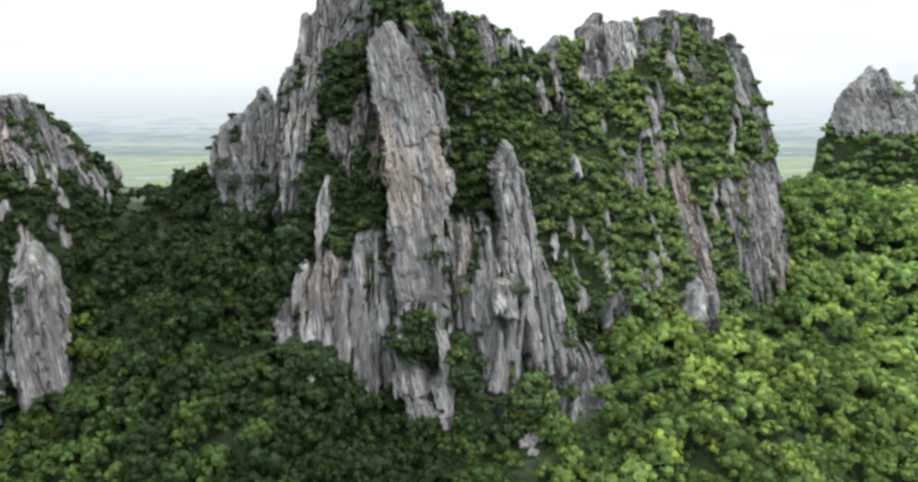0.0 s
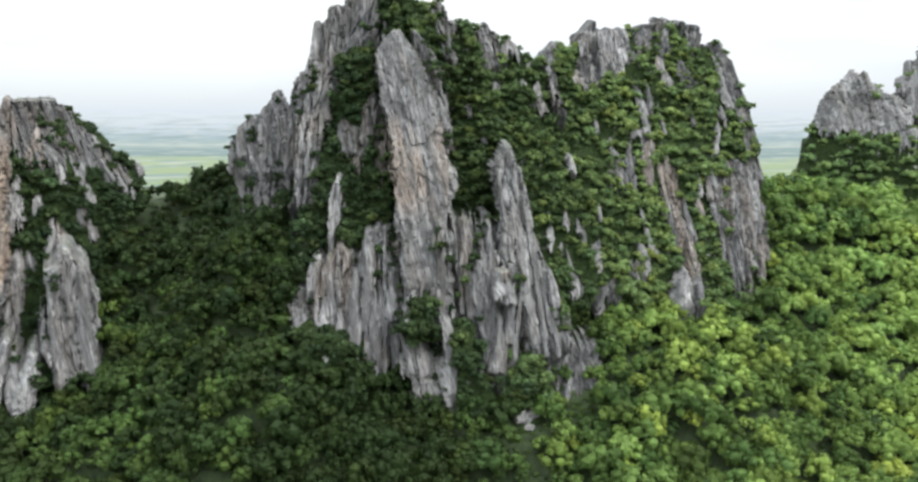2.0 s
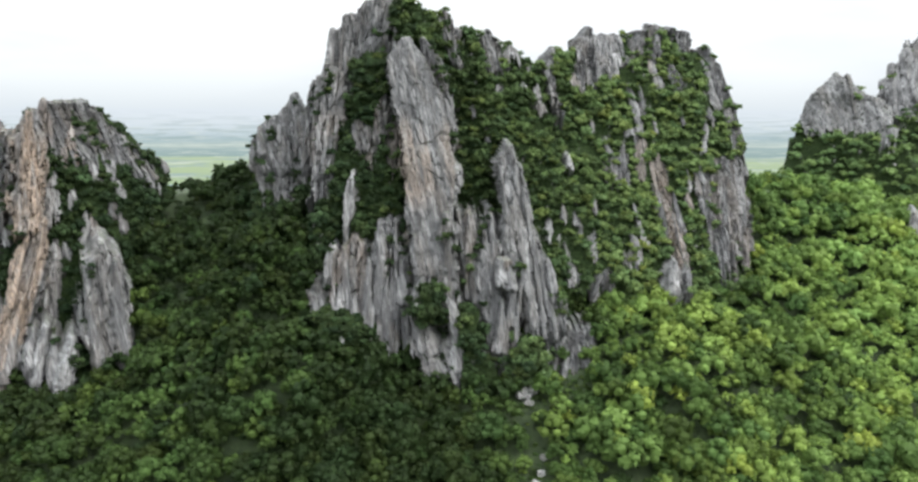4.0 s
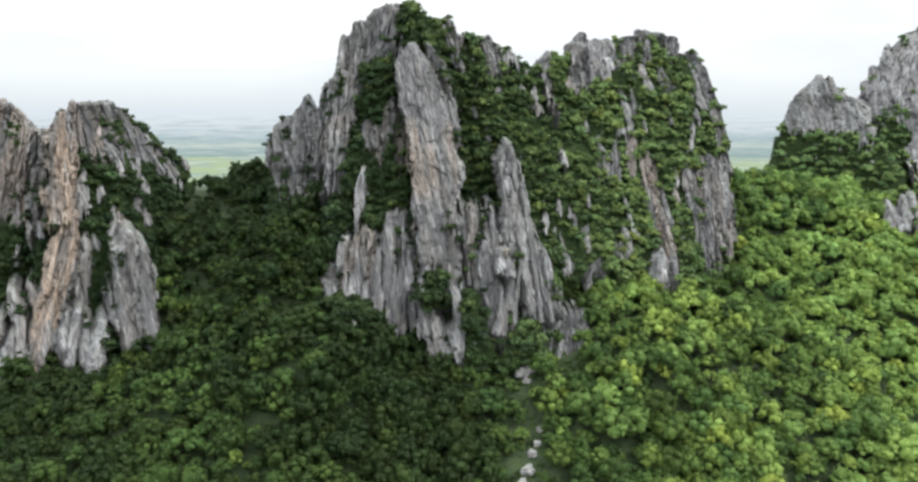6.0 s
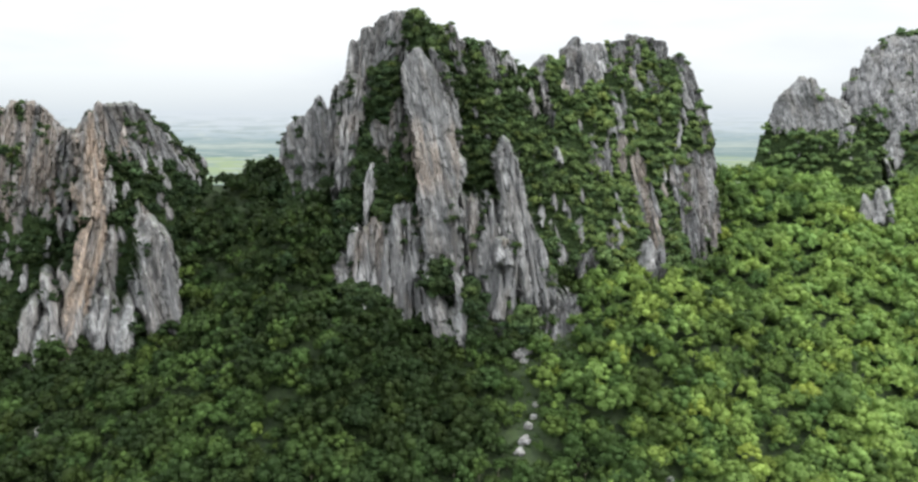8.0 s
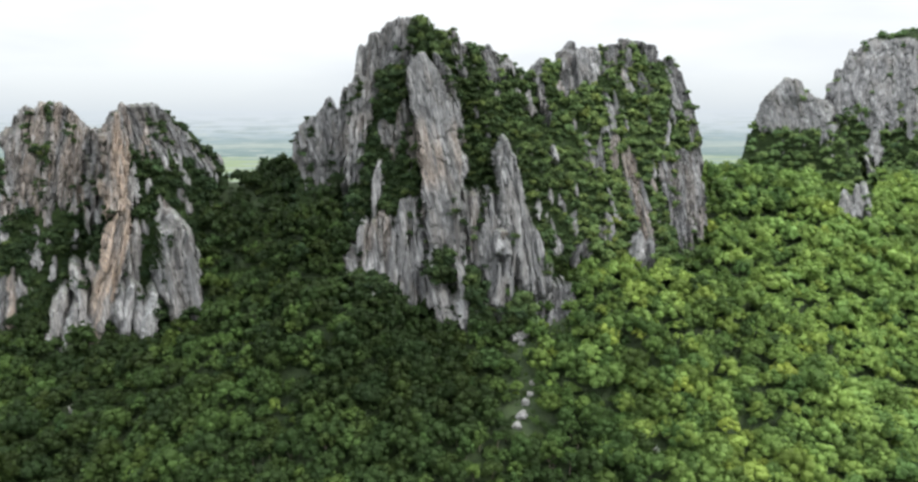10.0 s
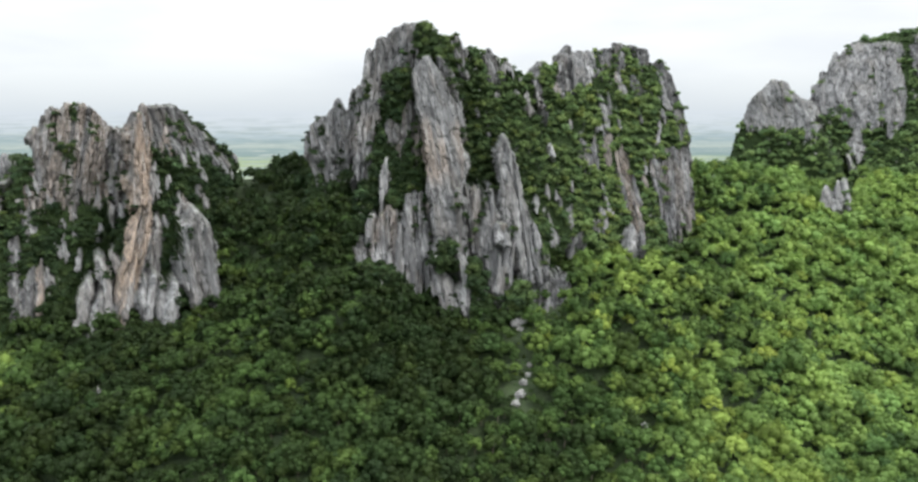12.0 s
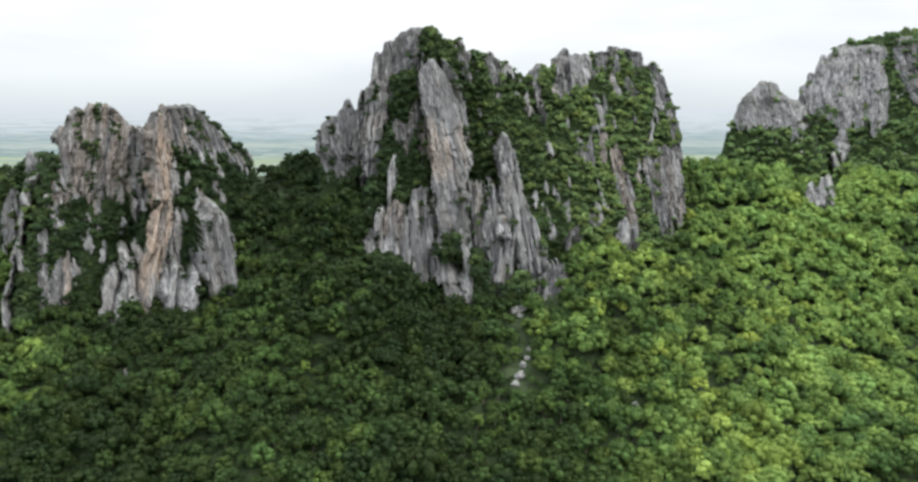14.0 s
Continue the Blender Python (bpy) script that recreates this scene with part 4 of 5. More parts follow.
crag(WEST, west_peak, "grey_rib", [(-2.8, -75.3, -69.3, 17.2), (22.2, -74.1, -68.7, 28.2), (39.9, -71.2, -65.1, 34.4)], green=0.15)
crag(WEST, west_peak, "pink_rib", [(-4.9, -65.7, -58.8, 9.4), (8.9, -61.6, -56.7, 14.3), (26.3, -58.9, -54.6, 21.2)], 'pinkish limestone rib', ochre=0.6)
crag(WEST, west_peak, "lower_cliff", [(-7.7, -71.4, -60.7, 13.8), (8.0, -68.7, -59.6, 21.1), (22.7, -64.3, -58.4, 27.1)], green=0.15, ribs=3)
crag(WEST, west_peak, "thin_fin", [(24.5, -48.0, -44.3, 10.7), (31.2, -50.4, -46.7, 15.5), (37.9, -51.5, -48.5, 19.7)], pale=0.4, sink=2.0)
crag(WEST, west_peak, "thin_fin", [(25.8, -46.4, -43.0, 8.8), (39.2, -45.9, -43.1, 15.5)], pale=0.4, sink=2.0)
crag(WEST, west_peak, "thin_fin", [(17.8, -41.1, -37.7, 3.6), (30.2, -38.5, -36.0, 8.1)], pale=0.4, sink=2.0)
crag(WEST, west_peak, "thin_fin", [(30.9, -30.4, -26.9, -1.3), (44.4, -26.7, -24.2, 2.7)], pale=0.4, sink=2.0)
crag(WEST, west_peak, "thin_fin", [(-9.5, -51.1, -47.5, -5.8), (-1.1, -48.1, -45.9, -0.3)], pale=0.5)
crag(WEST, west_peak, "thin_fin", [(-8.1, -67.2, -64.9, 5.7), (-2.6, -67.3, -65.0, 12.7)], pale=0.6)
crag(WEST, west_peak, "pale_ridge", [(-0.9, -29.3, -25.3, -21.4), (11.3, -28.1, -24.4, -16.1), (21.1, -28.8, -24.1, -11.3), (27.6, -30.1, -25.8, -7.4)], 'pale broken limestone ridge at the cliff foot', pale=0.3, ochre=0.2, proud=40, sink=0.25)
crag(WEST, west_peak, "pale_ridge", [(-10.4, -37.7, -32.3, -24.1), (2.0, -33.8, -29.8, -18.7), (9.5, -30.5, -27.1, -16.1)], 'pale broken limestone ridge at the cliff foot', pale=0.3, ochre=0.3, proud=40, sink=0.25)
crag(WEST, west_peak, "pale_ridge", [(-9.2, -43.6, -38.8, -18.3), (5.0, -39.9, -35.4, -12.9), (15.2, -36.1, -31.2, -9.9)], 'pale broken limestone ridge at the cliff foot', pale=0.3, ochre=0.2, proud=40, sink=0.25)
crag(WEST, west_peak, "summit_horn", [(90.8, 1.0, 9.6, -2.9), (106.5, 1.2, 8.5, 4.5), (113.2, 4.1, 7.1, 7.2)], ochre=0.3)
crag(WEST, west_peak, "ochre_pillar", [(56.8, -10.1, -2.4, -13.7), (72.2, -9.6, 0.3, -9.4), (89.3, -7.1, 2.6, -5.1), (104.5, -4.8, 3.4, -1.0), (108.7, -2.1, 2.8, -0.2)], 'ochre limestone pillar', ochre=0.95, proud=40)
crag(WEST, west_peak, "east_summit", [(83.0, 11.1, 33.7, -7.7), (87.9, 5.1, 43.7, -6.0), (93.2, 3.4, 40.3, -1.7), (101.0, 4.7, 33.3, 4.0), (108.2, 5.9, 27.3, 9.1), (112.6, 8.9, 25.5, 11.1)], 'bare grey summit of the eastern hump', green=0.14, ribs=8)
crag(WEST, west_peak, "east_spur", [(73.0, 40.2, 49.2, -14.5), (83.6, 37.3, 46.7, -4.4), (92.9, 32.0, 42.2, 5.7)], green=0.12)
crag(WEST, west_peak, "pink_crag", [(83.3, 10.8, 20.2, -9.7), (88.9, 8.0, 21.1, -6.7), (97.7, 10.8, 20.2, -3.4), (106.8, 14.4, 18.1, 0.2)], 'pinkish limestone crag with dark cracks', ochre=0.55)
crag(WEST, west_peak, "ochre_buttress", [(-4.7, -26.2, -19.4, -28.5), (5.4, -22.5, -16.4, -25.5), (15.0, -19.6, -11.5, -23.1), (28.0, -15.0, -5.2, -19.9), (37.9, -12.6, -2.1, -16.9), (51.2, -7.6, -0.5, -12.6), (61.4, -4.8, 3.0, -9.8)], 'ochre limestone buttress leaning on the peak', ochre=0.95, ribs=4, proud=40, sink=0.25)
crag(WEST, west_peak, "middle_crag", [(58.7, -0.1, 7.0, -20.2), (72.1, 1.7, 7.6, -14.1), (81.2, 4.5, 9.1, -10.6)], pale=0.45, ochre=0.2)
crag(WEST, west_peak, "middle_crag", [(19.5, -2.9, 2.3, -29.6), (24.8, -3.5, 4.2, -28.0), (38.1, -1.3, 5.8, -24.3), (51.6, 1.6, 5.5, -20.2)], pale=0.45, ochre=0.3)
crag(WEST, west_peak, "small_crag", [(64.4, 10.2, 13.9, -19.3), (72.5, 11.1, 14.8, -15.2)], pale=0.4, sink=2.0)
crag(WEST, west_peak, "small_crag", [(58.0, 25.1, 30.5, -29.1), (67.9, 27.8, 31.9, -22.3)], green=0.3, sink=2.0)
crag(WEST, west_peak, "upper_fin", [(49.5, 13.3, 16.3, -32.2), (55.4, 14.8, 17.8, -29.6), (63.3, 15.8, 19.1, -25.7)], pale=0.5, sink=2.0)
crag(WEST, west_peak, "east_cliff", [(3.5, 23.0, 26.3, -51.4), (9.2, 14.3, 27.5, -47.6), (15.3, 12.6, 27.7, -45.4), (28.6, 13.5, 28.0, -41.8), (38.7, 14.0, 27.9, -39.0), (47.1, 15.1, 26.9, -36.5), (54.2, 18.5, 24.4, -34.8)], 'grey limestone cliff with vertical grooves', pale=0.2, green=0.2, ribs=5, proud=40, sink=0.25)
crag(WEST, west_peak, "foot_spike", [(-10.2, -2.3, 2.1, -48.0), (-1.5, -0.5, 6.8, -46.8), (6.6, 2.0, 8.3, -45.1), (16.7, 5.6, 8.5, -42.8)], 'pale limestone spike at the edge of the forest', pale=0.55, blocky=0.5, proud=40, sink=0.25)
crag(WEST, west_peak, "foot_fin", [(5.6, -15.7, -12.6, -26.4), (14.3, -14.5, -12.0, -21.3)], pale=0.3, proud=40, sink=0.25)
crag(WEST, west_peak, "foot_fin", [(3.1, -12.3, -7.9, -33.3), (17.4, -8.9, -6.4, -25.5)], pale=0.2, proud=40, sink=0.25)
crag(WEST, west_peak, "foot_fin", [(-2.0, -9.4, -5.6, -37.0), (4.0, -7.7, -3.9, -35.0), (19.0, -3.6, -1.0, -29.6)], pale=0.4, proud=40, sink=0.25)
crag(WEST, west_peak, "foot_fin", [(-3.9, -3.1, 0.6, -41.6), (15.9, -1.1, 2.1, -33.4)], pale=0.3, proud=40, sink=0.25)
crag(WEST, west_peak, "far_west_crag", [(66.9, -77.8, -71.0, 77.8), (81.9, -76.1, -70.2, 84.0)], pale=0.2, green=0.1)
crag(WEST, west_peak, "far_west_crag", [(20.4, -95.9, -85.7, 49.2), (34.2, -94.1, -82.6, 54.3), (51.8, -91.4, -79.7, 60.7), (60.4, -88.8, -80.1, 64.0)], pale=0.35, green=0.15)
crag(WEST, west_peak, "far_west_crag", [(-22.6, -99.7, -92.6, 41.9), (-5.5, -100.8, -92.4, 49.7), (11.1, -100.0, -90.9, 56.3)], pale=0.2, green=0.2)
crag(FAR, far_cone, "wooded_foot", [(29.2, -74.6, 19.2, -62.9), (64.3, -69.1, 5.5, -46.5), (79.6, -67.9, -2.4, -40.5), (91.9, -65.5, -9.8, -35.8), (102.6, -61.3, -18.6, -31.7)], 'wooded foot of the cone', wood=1, proud=40)
crag(FAR, far_cone, "cone", [(96.0, -58.7, -16.4, -34.9), (106.7, -60.2, -19.1, -29.9), (115.1, -59.8, -21.6, -25.8), (119.7, -57.7, -32.6, -26.0), (126.1, -53.8, -38.8, -23.1), (130.4, -49.2, -44.8, -21.1)], 'bare grey limestone cone', proud=40, green=0.03, pale=0.25, flute=0.6, ribs=2)
crag(FAR, far_dome, "wooded_foot", [(33.9, -23.2, 198.7, -26.7), (85.8, -22.2, 201.1, 2.1), (124.9, -21.0, 197.5, 22.8), (141.1, -13.9, 190.9, 33.0), (153.5, -5.5, 186.5, 41.6), (162.0, 5.4, 179.4, 48.9), (168.9, 41.5, 147.5, 62.8)], 'wooded dome', wood=1, proud=40)
crag(FAR, far_dome, "dome_cliff", [(95.9, 7.5, 32.1, -1.7), (112.5, -20.6, 36.6, -2.0), (125.8, -21.4, 34.7, 2.4), (142.7, -13.2, 31.9, 10.5), (152.0, -8.9, 29.6, 14.7), (158.8, -3.5, 23.2, 16.9)], 'grey limestone cliff with pale vertical streaks', green=0.12, flute=0.9, pale=0.3, ribs=7)
crag(FAR, far_dome, "dome_cliff", [(112.3, 51.8, 99.5, 34.1), (125.4, 42.5, 117.1, 35.7), (146.2, 37.5, 112.4, 41.2), (164.2, 38.8, 95.1, 47.6)], 'grey limestone cliff half covered by shrubs', green=0.34, flute=1.3, ribs=7)
crag(FAR, far_cone, "saddle_rock", [(91.2, -22.9, -14.0, -30.4), (101.8, -22.5, -14.6, -23.4)], pale=0.3, green=0.15)
crag(FAR, far_dome, "step_crag", [(75.0, 6.0, 13.3, -8.1), (89.0, 4.9, 11.9, -2.2), (99.9, 8.5, 11.9, 4.0)], 'pale crag among trees', pale=0.45)
crag(BLOCK, far_dome, "fringe_pillar", [(49.5, -8.8, -4.2, -7.6), (56.6, -9.0, -5.0, -3.6), (61.3, -8.9, -6.5, -1.3)], 'pale limestone pillar standing in the forest', pale=0.4, thick=7, blocky=0.5)
crag(BLOCK, far_dome, "fringe_pillar", [(49.5, -4.6, -0.9, -5.3), (53.6, -5.1, -1.4, -2.2), (58.2, -5.0, -3.0, 1.0)], 'pale limestone pillar standing in the forest', pale=0.4, thick=7, blocky=0.5)
crag(BLOCK, far_dome, "fringe_pillar", [(49.4, -1.6, 2.6, -3.2), (58.5, -2.6, 1.3, 0.3), (64.6, -2.6, 0.0, 2.7)], 'pale limestone pillar standing in the forest', pale=0.4, thick=7, blocky=0.5)
crag(BLOCK, far_dome, "fringe_pillar", [(49.4, 2.3, 6.8, -0.7), (59.6, 0.9, 4.8, 2.4), (66.5, 0.1, 3.1, 4.5)], 'pale limestone pillar standing in the forest', pale=0.4, thick=7, blocky=0.5)
crag(MAIN, main_peak, "wooded_foot", [(20.0, -68.9, -54.6, -52.2), (25.6, -73.3, -57.6, -48.5), (29.2, -76.7, -61.1, -46.2)], 'scrub clump at the foot of the wall', wood=1, sink=1.5, proud=40)
crag(MAIN, main_peak, "wooded_foot", [(18.6, -18.5, -11.8, -52.0), (25.1, -19.4, -10.6, -48.5), (29.8, -18.3, -11.5, -46.0)], 'scrub clump at the foot of the wall', wood=1, sink=1.5, proud=40)
crag(MAIN, main_peak, "wooded_foot", [(2.7, -20.2, -4.6, -54.8), (9.7, -19.0, -8.0, -51.5), (15.4, -17.3, -14.2, -48.8)], 'scrub clump at the foot of the wall', wood=1, sink=1.5, proud=40)
crag(MAIN, main_peak, "wooded_foot", [(39.1, -1.3, 2.9, -42.5), (42.2, -2.2, 3.7, -39.9), (46.4, -1.4, 3.5, -36.5)], 'scrub clump at the foot of the wall', wood=1, sink=1.5, proud=40)
crag(MAIN, main_peak, "wooded_foot", [(5.1, 2.2, 12.1, -54.4), (13.0, 3.5, 13.5, -50.5), (17.2, 4.7, 12.6, -48.4)], 'scrub clump at the foot of the wall', wood=1, sink=1.5, proud=40)
outcrops(MAIN, main_peak, 14, 1, -20, 20, 45, 125)
outcrops(MAIN, east_peak, 26, 2, 22, 108, 45, 138)
outcrops(WEST, west_peak, 34, 3, -60, 0, -2, 85)
outcrops(WEST, west_peak, 22, 4, 0, 62, 10, 90)
outcrops(WEST, west_peak, 20, 5, -120, -50, -10, 70)
outcrops(FAR, far_dome, 16, 6, -40, 60, 75, 150)

for face in (MAIN, WEST, FAR, BLOCK):
    build_face(face)


# ---- trees and shrubs ----
ICO = None


def ico_lobe():
    bm = bmesh.new()
    bmesh.ops.create_icosphere(bm, subdivisions=1, radius=1)
    v = np.array([q.co[:] for q in bm.verts])
    f = np.array([[q.index for q in face.verts] for face in bm.faces])
    bm.free()
    return v, f


ICO_V, ICO_F = ico_lobe()


def crown_shape(rng, lobes, cards, card, spread, flat):
    """A crown as triangles: dark inner lobes and many small leaf tufts round them. Height 0 to about 1.4, radius about 1."""
    verts, tris, count = [], [], 0
    centres = []
    for k in range(lobes):
        a = 2.4 * k + rng.uniform(-0.4, 0.4)
        h = 1 - (k + 0.3) / lobes
        r = spread * np.sqrt(max(0.0, 1 - h * h)) * rng.uniform(0.85, 1.1)
        c = np.array([r * np.cos(a), r * np.sin(a), flat * (0.28 + 0.62 * h + rng.uniform(-0.08, 0.08))])
        size = rng.uniform(0.28, 0.48)
        centres.append((c, size))
        v = ICO_V * rng.uniform(0.80, 1.05, (len(ICO_V), 1)) * size * 0.84 * (1, 1, 0.85) + c
        verts.append(v)
        tris.append(ICO_F + count)
        count += len(v)
    weight = np.array([q[1] ** 2 for q in centres])
    for k in rng.choice(lobes, cards, p=weight / weight.sum()):
        c, size = centres[k]
        n = rng.normal(size=3)
        n[2] = abs(n[2]) * 1.1 - 0.35
        n /= np.linalg.norm(n)
        at = c + n * size * rng.uniform(0.84, 1.12) * (1, 1, 0.9)
        n = n + rng.normal(size=3) * 0.33
        n /= np.linalg.norm(n)
        t = np.cross(n, rng.normal(size=3))
        t /= np.linalg.norm(t)
        b = np.cross(n, t)
        w, h = card * rng.uniform(0.6, 1.25), card * rng.uniform(0.6, 1.25)
        v = np.array([at - t * w - b * h * 0.3, at - b * h + t * w * 0.2, at + t * w + b * h * 0.25, at + b * h - t * w * 0.3]) - n * card * 0.15
        v[1] += n * card * 0.25
        v[3] += n * card * 0.25
        verts.append(v)
        tris.append(np.array([[0, 1, 2], [0, 2, 3]]) + count)
        count += 4
    return np.vstack(verts), np.vstack(tris)


RNG = np.random.default_rng(11)
CROWNS = [crown_shape(RNG, 12, 150, 0.10, 0.70, 0.92) for _ in range(4)] + [crown_shape(RNG, 10, 130, 0.10, 0.60, 1.10) for _ in range(3)] + [crown_shape(RNG, 13, 150, 0.095, 0.76, 0.76) for _ in range(3)]
FAR_CROWNS = [crown_shape(RNG, 7, 60, 0.15, 0.66, 0.92) for _ in range(6)]
SHRUBS = [crown_shape(RNG, 6, 42, 0.16, 0.62, 0.85) for _ in range(5)]
TUFTS = [crown_shape(RNG, 3, 20, 0.24, 0.50, 0.80) for _ in range(4)]


def tint_with_light(x, y, rng):
    """How pale each crown is, from 0 (dark green) to 1 (pale yellow-green): tree-to-tree tone, with sunlight on the
    eastern slope and shade west of it painted into the leaf colour.
    """
    # sunlit east against shaded west, plus haze paling the far east, painted as tone
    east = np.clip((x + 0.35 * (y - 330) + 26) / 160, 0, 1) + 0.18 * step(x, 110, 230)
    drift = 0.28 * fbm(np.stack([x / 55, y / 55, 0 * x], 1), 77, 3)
    # the -x term pales the far west, where haze lies
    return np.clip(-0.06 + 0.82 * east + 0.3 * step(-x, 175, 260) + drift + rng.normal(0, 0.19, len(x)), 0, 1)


def scatter(name, shapes, places, material, seed, simple=(), plain=None):
    """Many crowns as one mesh. places: rows of x, y, z, radius, stretch."""
    rng = np.random.default_rng(seed)
    verts, tris, tint, hue, count = [], [], [], [], 0
    turn, which = rng.uniform(0, 2 * np.pi, len(places)), rng.integers(0, len(shapes), len(places))
    shade = tint_with_light(places[:, 0], places[:, 1], rng)
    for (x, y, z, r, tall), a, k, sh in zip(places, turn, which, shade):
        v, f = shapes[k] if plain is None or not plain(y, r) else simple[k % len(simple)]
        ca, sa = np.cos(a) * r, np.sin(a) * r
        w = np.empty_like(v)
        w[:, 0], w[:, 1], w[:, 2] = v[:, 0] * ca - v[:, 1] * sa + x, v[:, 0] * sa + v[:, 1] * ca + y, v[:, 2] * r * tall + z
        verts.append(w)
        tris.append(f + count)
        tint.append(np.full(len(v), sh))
        # bluer past x = 95: distance haze painted into the hue
        hue.append(np.full(len(v), np.clip(rng.normal(0.53 - 0.20 * float(step(x, 95, 230)), 0.16), 0, 1)))
        count += len(v)
    return mesh_from(name, np.vstack(verts), np.vstack(tris), material, False, [("tint", np.concatenate(tint)), ("hue", np.concatenate(hue))])


def forest_places():
    gap = 4.9
    gx, gy = np.meshgrid(np.arange(-350, 400, gap), np.arange(260, 480, 4.45))
    x, y = gx.ravel(), gy.ravel()
    rng = np.random.default_rng(3)
    x, y = x + rng.uniform(-0.48, 0.48, len(x)) * gap, y + rng.uniform(-0.48, 0.48, len(y)) * gap
    steep = np.hypot(ground_height(x + 1, y) - ground_height(x - 1, y), ground_height(x, y + 1) - ground_height(x, y - 1)) / 2
    more = np.flatnonzero((rng.uniform(0, 1, len(x)) < step(steep, 0.75, 1.25)) & (y < 440))
    for _ in range(2):
        x, y = np.concatenate([x, x[more] + rng.uniform(-2.6, 2.6, len(more))]), np.concatenate([y, y[more] + rng.uniform(-2.4, 2.4, len(more))])
    z = ground_height(x, y)
    keep = ~in_rock(x, y, z + 2.5) & (np.abs(x - 8) < 0.74 * (y + 5) + 24)
    clear = np.zeros(len(x), bool)
    for cx, cy, r in CLEARINGS:
        clear |= np.hypot(x - cx, y - cy) < r
    keep &= ~clear
    keep &= (y < 425) | (rng.uniform(0, 1, len(x)) < 0.4) | ((x > -120) & (x < -45)) | (x > 155)
    x, y, z = x[keep], y[keep], z[keep]
    r = rng.choice([2.6, 3.6, 4.7, 6.0, 7.4], len(x), p=[0.20, 0.28, 0.27, 0.18, 0.07]) * rng.uniform(0.88, 1.14, len(x)) * (1 + 0.18 * fbm(np.stack([x / 30, y / 30, 0 * x], 1), 9, 2))
    tall = rng.uniform(0.9, 1.35, len(x))
    trunk = rng.uniform(0.9, 3.4, len(x)) * np.where(r > 4.6, 1.5, 1.0)
    # undergrowth in the clearings
    gx, gy = np.meshgrid(np.arange(-350, 400, 2.6), np.arange(262, 400, 2.6))
    ux, uy = gx.ravel() + rng.uniform(-1.1, 1.1, gx.size), gy.ravel() + rng.uniform(-1.1, 1.1, gx.size)
    open_spot = np.zeros(len(ux), bool)
    for cx, cy, cr in CLEARINGS:
        open_spot |= np.hypot(ux - cx, uy - cy) < cr + 1
    open_spot &= rng.uniform(0, 1, len(ux)) < 0.75
    ux, uy = ux[open_spot], uy[open_spot]
    low = np.column_stack([ux, uy, ground_height(ux, uy) - 0.3, rng.uniform(0.8, 1.9, len(ux)), rng.uniform(0.7, 1.0, len(ux))])
    return np.vstack([np.column_stack([x, y, z + trunk, r, tall]), low]), np.concatenate([trunk, np.full(len(ux), 0.3)])


CLEARINGS = [(48, 353, 5.5), (47, 348, 6.0), (46.5, 341, 5.5), (66, 353, 6.0), (67, 346, 5.0), (47, 319, 5.0), (45, 313, 5.5), (42, 307, 5.0), (50, 327, 4.5), (99, 297, 5.5), (-166, 332, 4.6), (235, 336, 5.6)]
WOODS, TRUNKS = forest_places()
single = (WOODS[:, 3] > 2.1) & (np.abs(WOODS[:, 0] - 10) < 110) & (WOODS[:, 1] > 276) & (WOODS[:, 1] < 305)
single &= np.cumsum(single) <= 300


def trunk_mesh(seed):
    """A tapered trunk with four limbs reaching into the crown; height 1 up to the crown's foot."""
    bm = bmesh.new()
    rng = random.Random(seed)

    def limb(a, b, r0, r1):
        a, b = Vector(a), Vector(b)
        q = (b - a).to_track_quat("Z", "Y")
        rings = []
        for at, r in ((a, r0), (a.lerp(b, 0.5) + Vector((rng.uniform(-0.05, 0.05), rng.uniform(-0.05, 0.05), 0)), (r0 + r1) / 2), (b, r1)):
            rings.append([bm.verts.new(at + q @ Vector((r * math.cos(k * math.pi / 3), r * math.sin(k * math.pi / 3), 0))) for k in range(6)])
        for lo, hi in zip(rings, rings[1:]):
            for k in range(6):
                bm.faces.new((lo[k], lo[(k + 1) % 6], hi[(k + 1) % 6], hi[k]))

    limb((0, 0, -0.3), (0.05, 0.02, 1.05), 0.075, 0.050)
    for k in range(4):
        a = k * math.pi / 2 + rng.uniform(-0.4, 0.4)
        limb((0.04, 0.02, 0.85 + 0.04 * k), (0.45 * math.cos(a), 0.45 * math.sin(a), 1.45 + rng.uniform(0, 0.2)), 0.035, 0.012)
    me = bpy.data.meshes.new("trunk")
    bm.to_mesh(me)
    bm.free()
    me.materials.append(BARK)
    return me


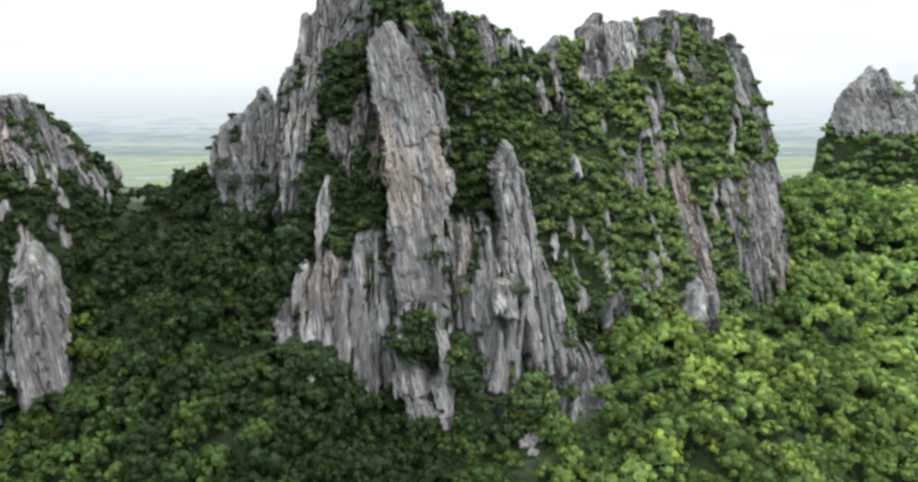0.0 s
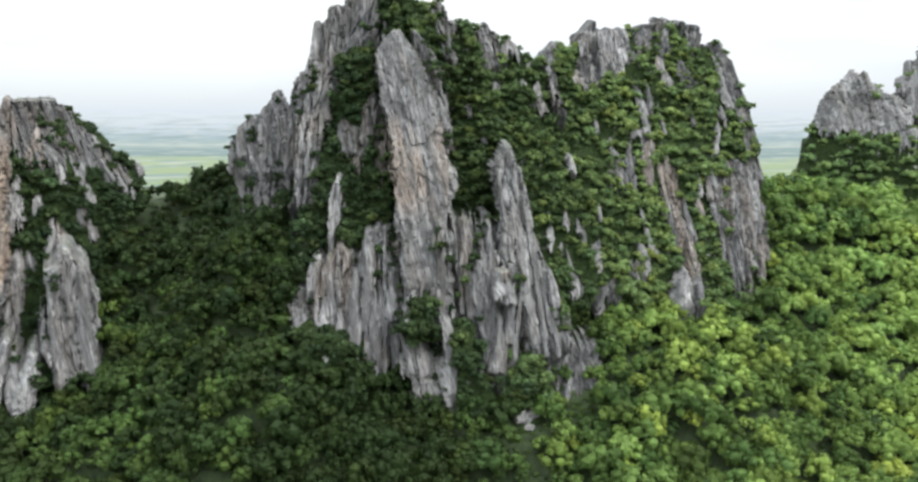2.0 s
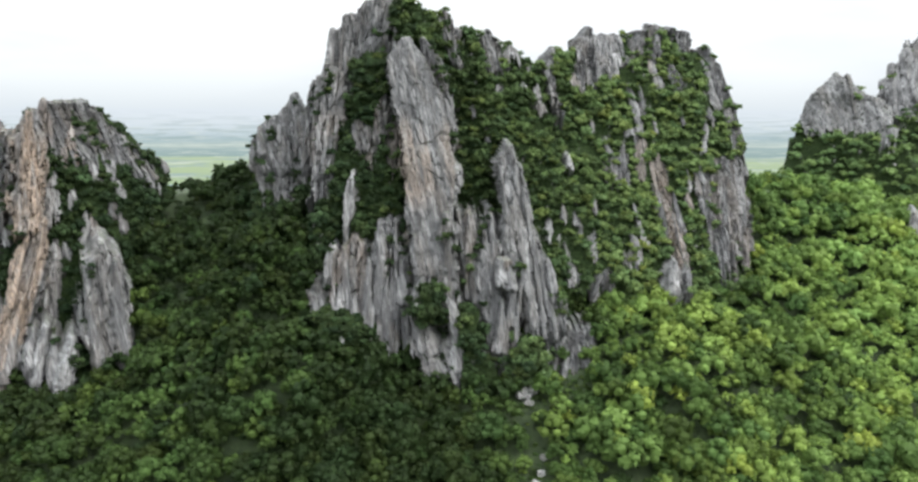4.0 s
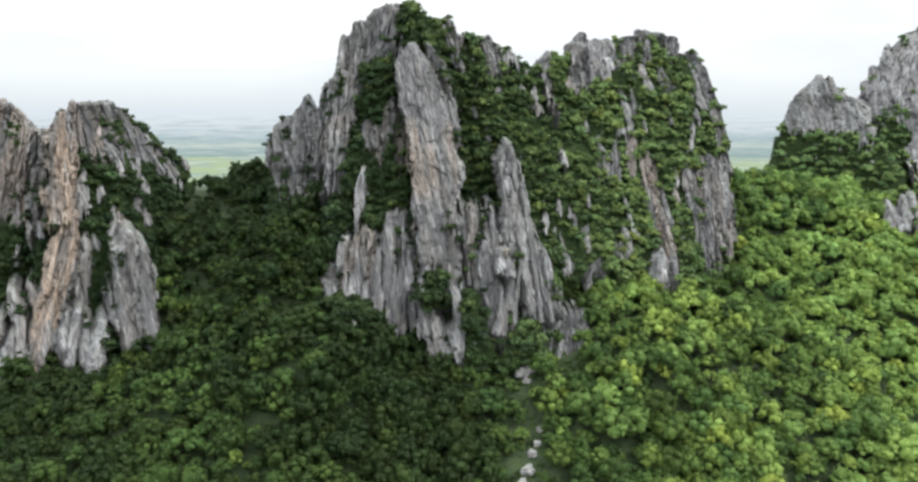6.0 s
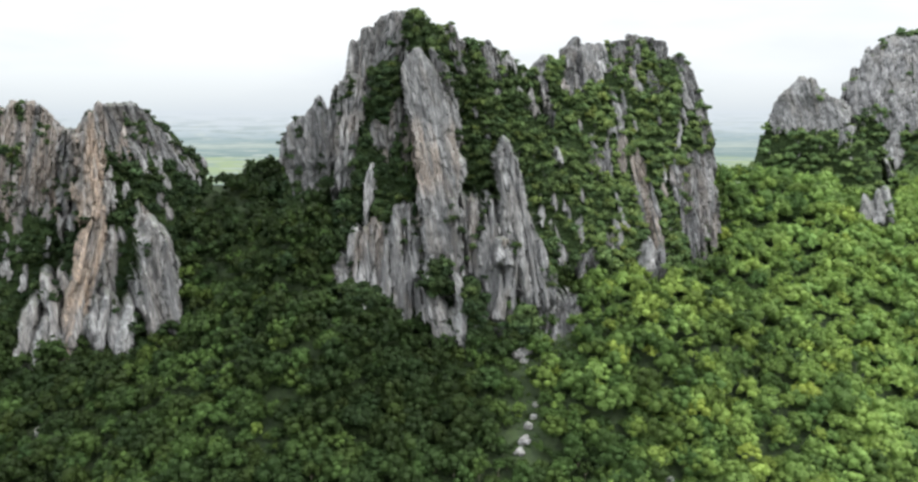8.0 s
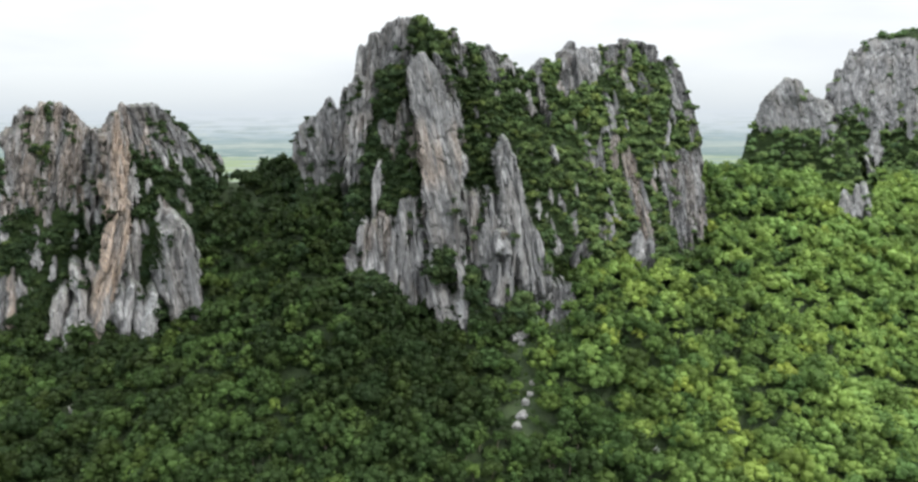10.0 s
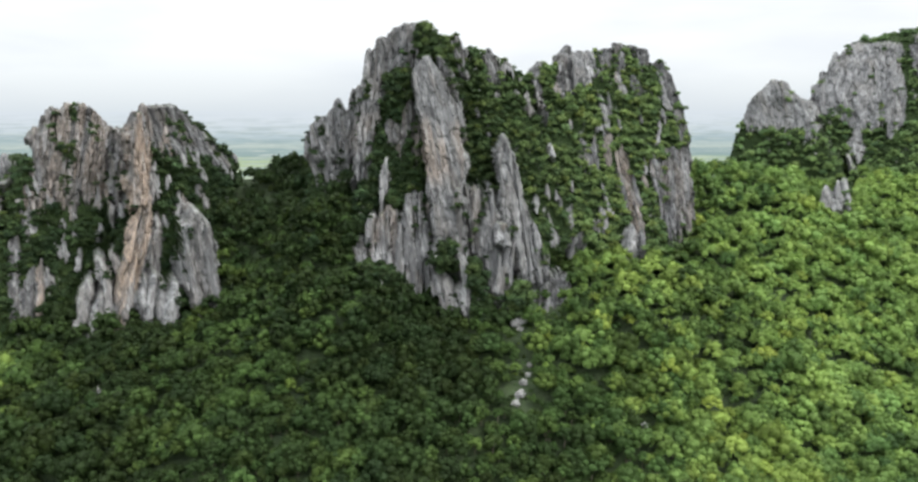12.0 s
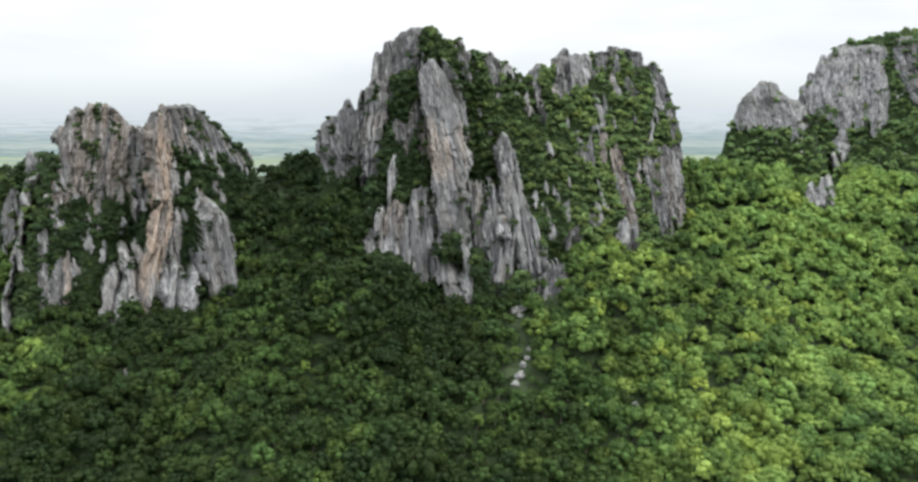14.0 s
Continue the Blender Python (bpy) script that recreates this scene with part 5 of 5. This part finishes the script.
def single_trees():
    trunks = [trunk_mesh(k) for k in range(3)]
    shades = (0.1, 0.3, 0.5, 0.7, 0.9)
    crowns = {(k, q): mesh_from("crown", v, f, LEAVES[0], False, [("tint", np.full(len(v), q)), ("hue", np.full(len(v), (0.28, 0.62, 0.48, 0.38, 0.72)[k % 5]))]) for k, (v, f) in enumerate(CROWNS) for q in shades}
    rng = np.random.default_rng(21)
    tints = tint_with_light(WOODS[single, 0], WOODS[single, 1], rng)
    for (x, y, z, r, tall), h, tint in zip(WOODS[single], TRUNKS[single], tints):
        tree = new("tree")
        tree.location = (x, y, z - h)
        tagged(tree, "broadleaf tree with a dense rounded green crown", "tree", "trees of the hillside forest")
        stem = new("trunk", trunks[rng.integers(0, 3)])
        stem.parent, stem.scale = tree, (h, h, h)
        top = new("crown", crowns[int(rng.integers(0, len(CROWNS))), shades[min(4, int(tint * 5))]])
        top.parent, top.location, top.scale = tree, (0, 0, h), (r, r, r * tall)
        top.rotation_euler = (0, 0, rng.uniform(0, 6.28))


single_trees()
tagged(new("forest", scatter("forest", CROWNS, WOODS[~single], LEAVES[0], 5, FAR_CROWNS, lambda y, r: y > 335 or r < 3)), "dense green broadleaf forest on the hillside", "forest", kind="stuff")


def shrub_places():
    rows = np.vstack(GREEN)
    rng = np.random.default_rng(8)
    large = rows[:, 7] > 0.8
    gaps = step(fbm(rows[:, :3] / 10 + 70, 61, 3), -0.55, -0.25)
    far = np.hypot(rows[:, 0], rows[:, 1]) > 500
    hit = rng.uniform(0, 1, len(rows)) < rows[:, 6] * np.where(large, (0.35 + 0.65 * gaps) / np.where(far, 13.0, 6.0), 1 / 5.0)
    rows, large = rows[hit], large[hit]
    spot = rows[:, :3] + rows[:, 3:6] * 1.2
    free = ~in_rock(*spot.T, 1.0) & (np.abs(rows[:, 0] - 8) < 0.74 * (rows[:, 1] + 5) + 12)
    rows, large = rows[free], large[free]
    r = np.where(large, rng.choice([1.5, 2.2, 3.0, 4.0], len(rows), p=[0.25, 0.33, 0.28, 0.14]), rng.choice([0.7, 1.1, 1.7, 2.4], len(rows))) * rng.uniform(0.85, 1.2, len(rows))
    at = rows[:, :3] + rows[:, 3:6] * 0.30 * r[:, None]
    at[:, 2] -= 0.55 * r
    return np.column_stack([at, r, rng.uniform(0.8, 1.25, len(rows))])


tagged(new("cliff_shrubs", scatter("cliff_shrubs", SHRUBS, shrub_places(), LEAVES[1], 6, TUFTS, lambda y, r: r < 1.7)), "green shrubs rooted on limestone ledges", "shrubs", kind="stuff")


# ---- loose rocks in the clearings ----
def boulder(x, y, size, tall, seed, label):
    bm = bmesh.new()
    bmesh.ops.create_icosphere(bm, subdivisions=3, radius=1)
    v = np.array([q.co[:] for q in bm.verts])
    big, edge = cells(v * 1.7 + seed, seed)
    v *= (1 + 0.75 * (big - 0.5) - 0.25 * np.exp(-edge / 0.08) + 0.25 * fbm(v * 3, seed, 3))[:, None]
    for q, co in zip(bm.verts, v * (size, size * 0.8, size * tall)):
        q.co = co
    me = bpy.data.meshes.new("boulder")
    bm.to_mesh(me)
    bm.free()
    me.materials.append(PALE)
    ob = new("boulder", me)
    ob.location = (x, y, float(ground_height(x, y)) + size * tall * 0.45)
    tagged(ob, label, "boulder", "pale boulders among the trees")


for k, (bx, by, bs, bt) in enumerate([(46, 350, 3.2, 0.8), (49.3, 351, 2.1, 1.1), (47.5, 347, 1.9, 0.7), (48.5, 321, 1.6, 0.9), (46, 317, 1.8, 0.9), (43.5, 311, 2.3, 0.9), (41, 307, 1.9, 0.8), (50.5, 327, 1.4, 0.9), (100, 298, 1.8, 0.9), (97, 297, 1.4, 0.8), (-166, 334, 1.5, 1.7), (235, 337, 2.6, 0.7)]):
    boulder(bx, by, bs, bt, 3 + k, "pale weathered limestone boulder in a forest clearing")
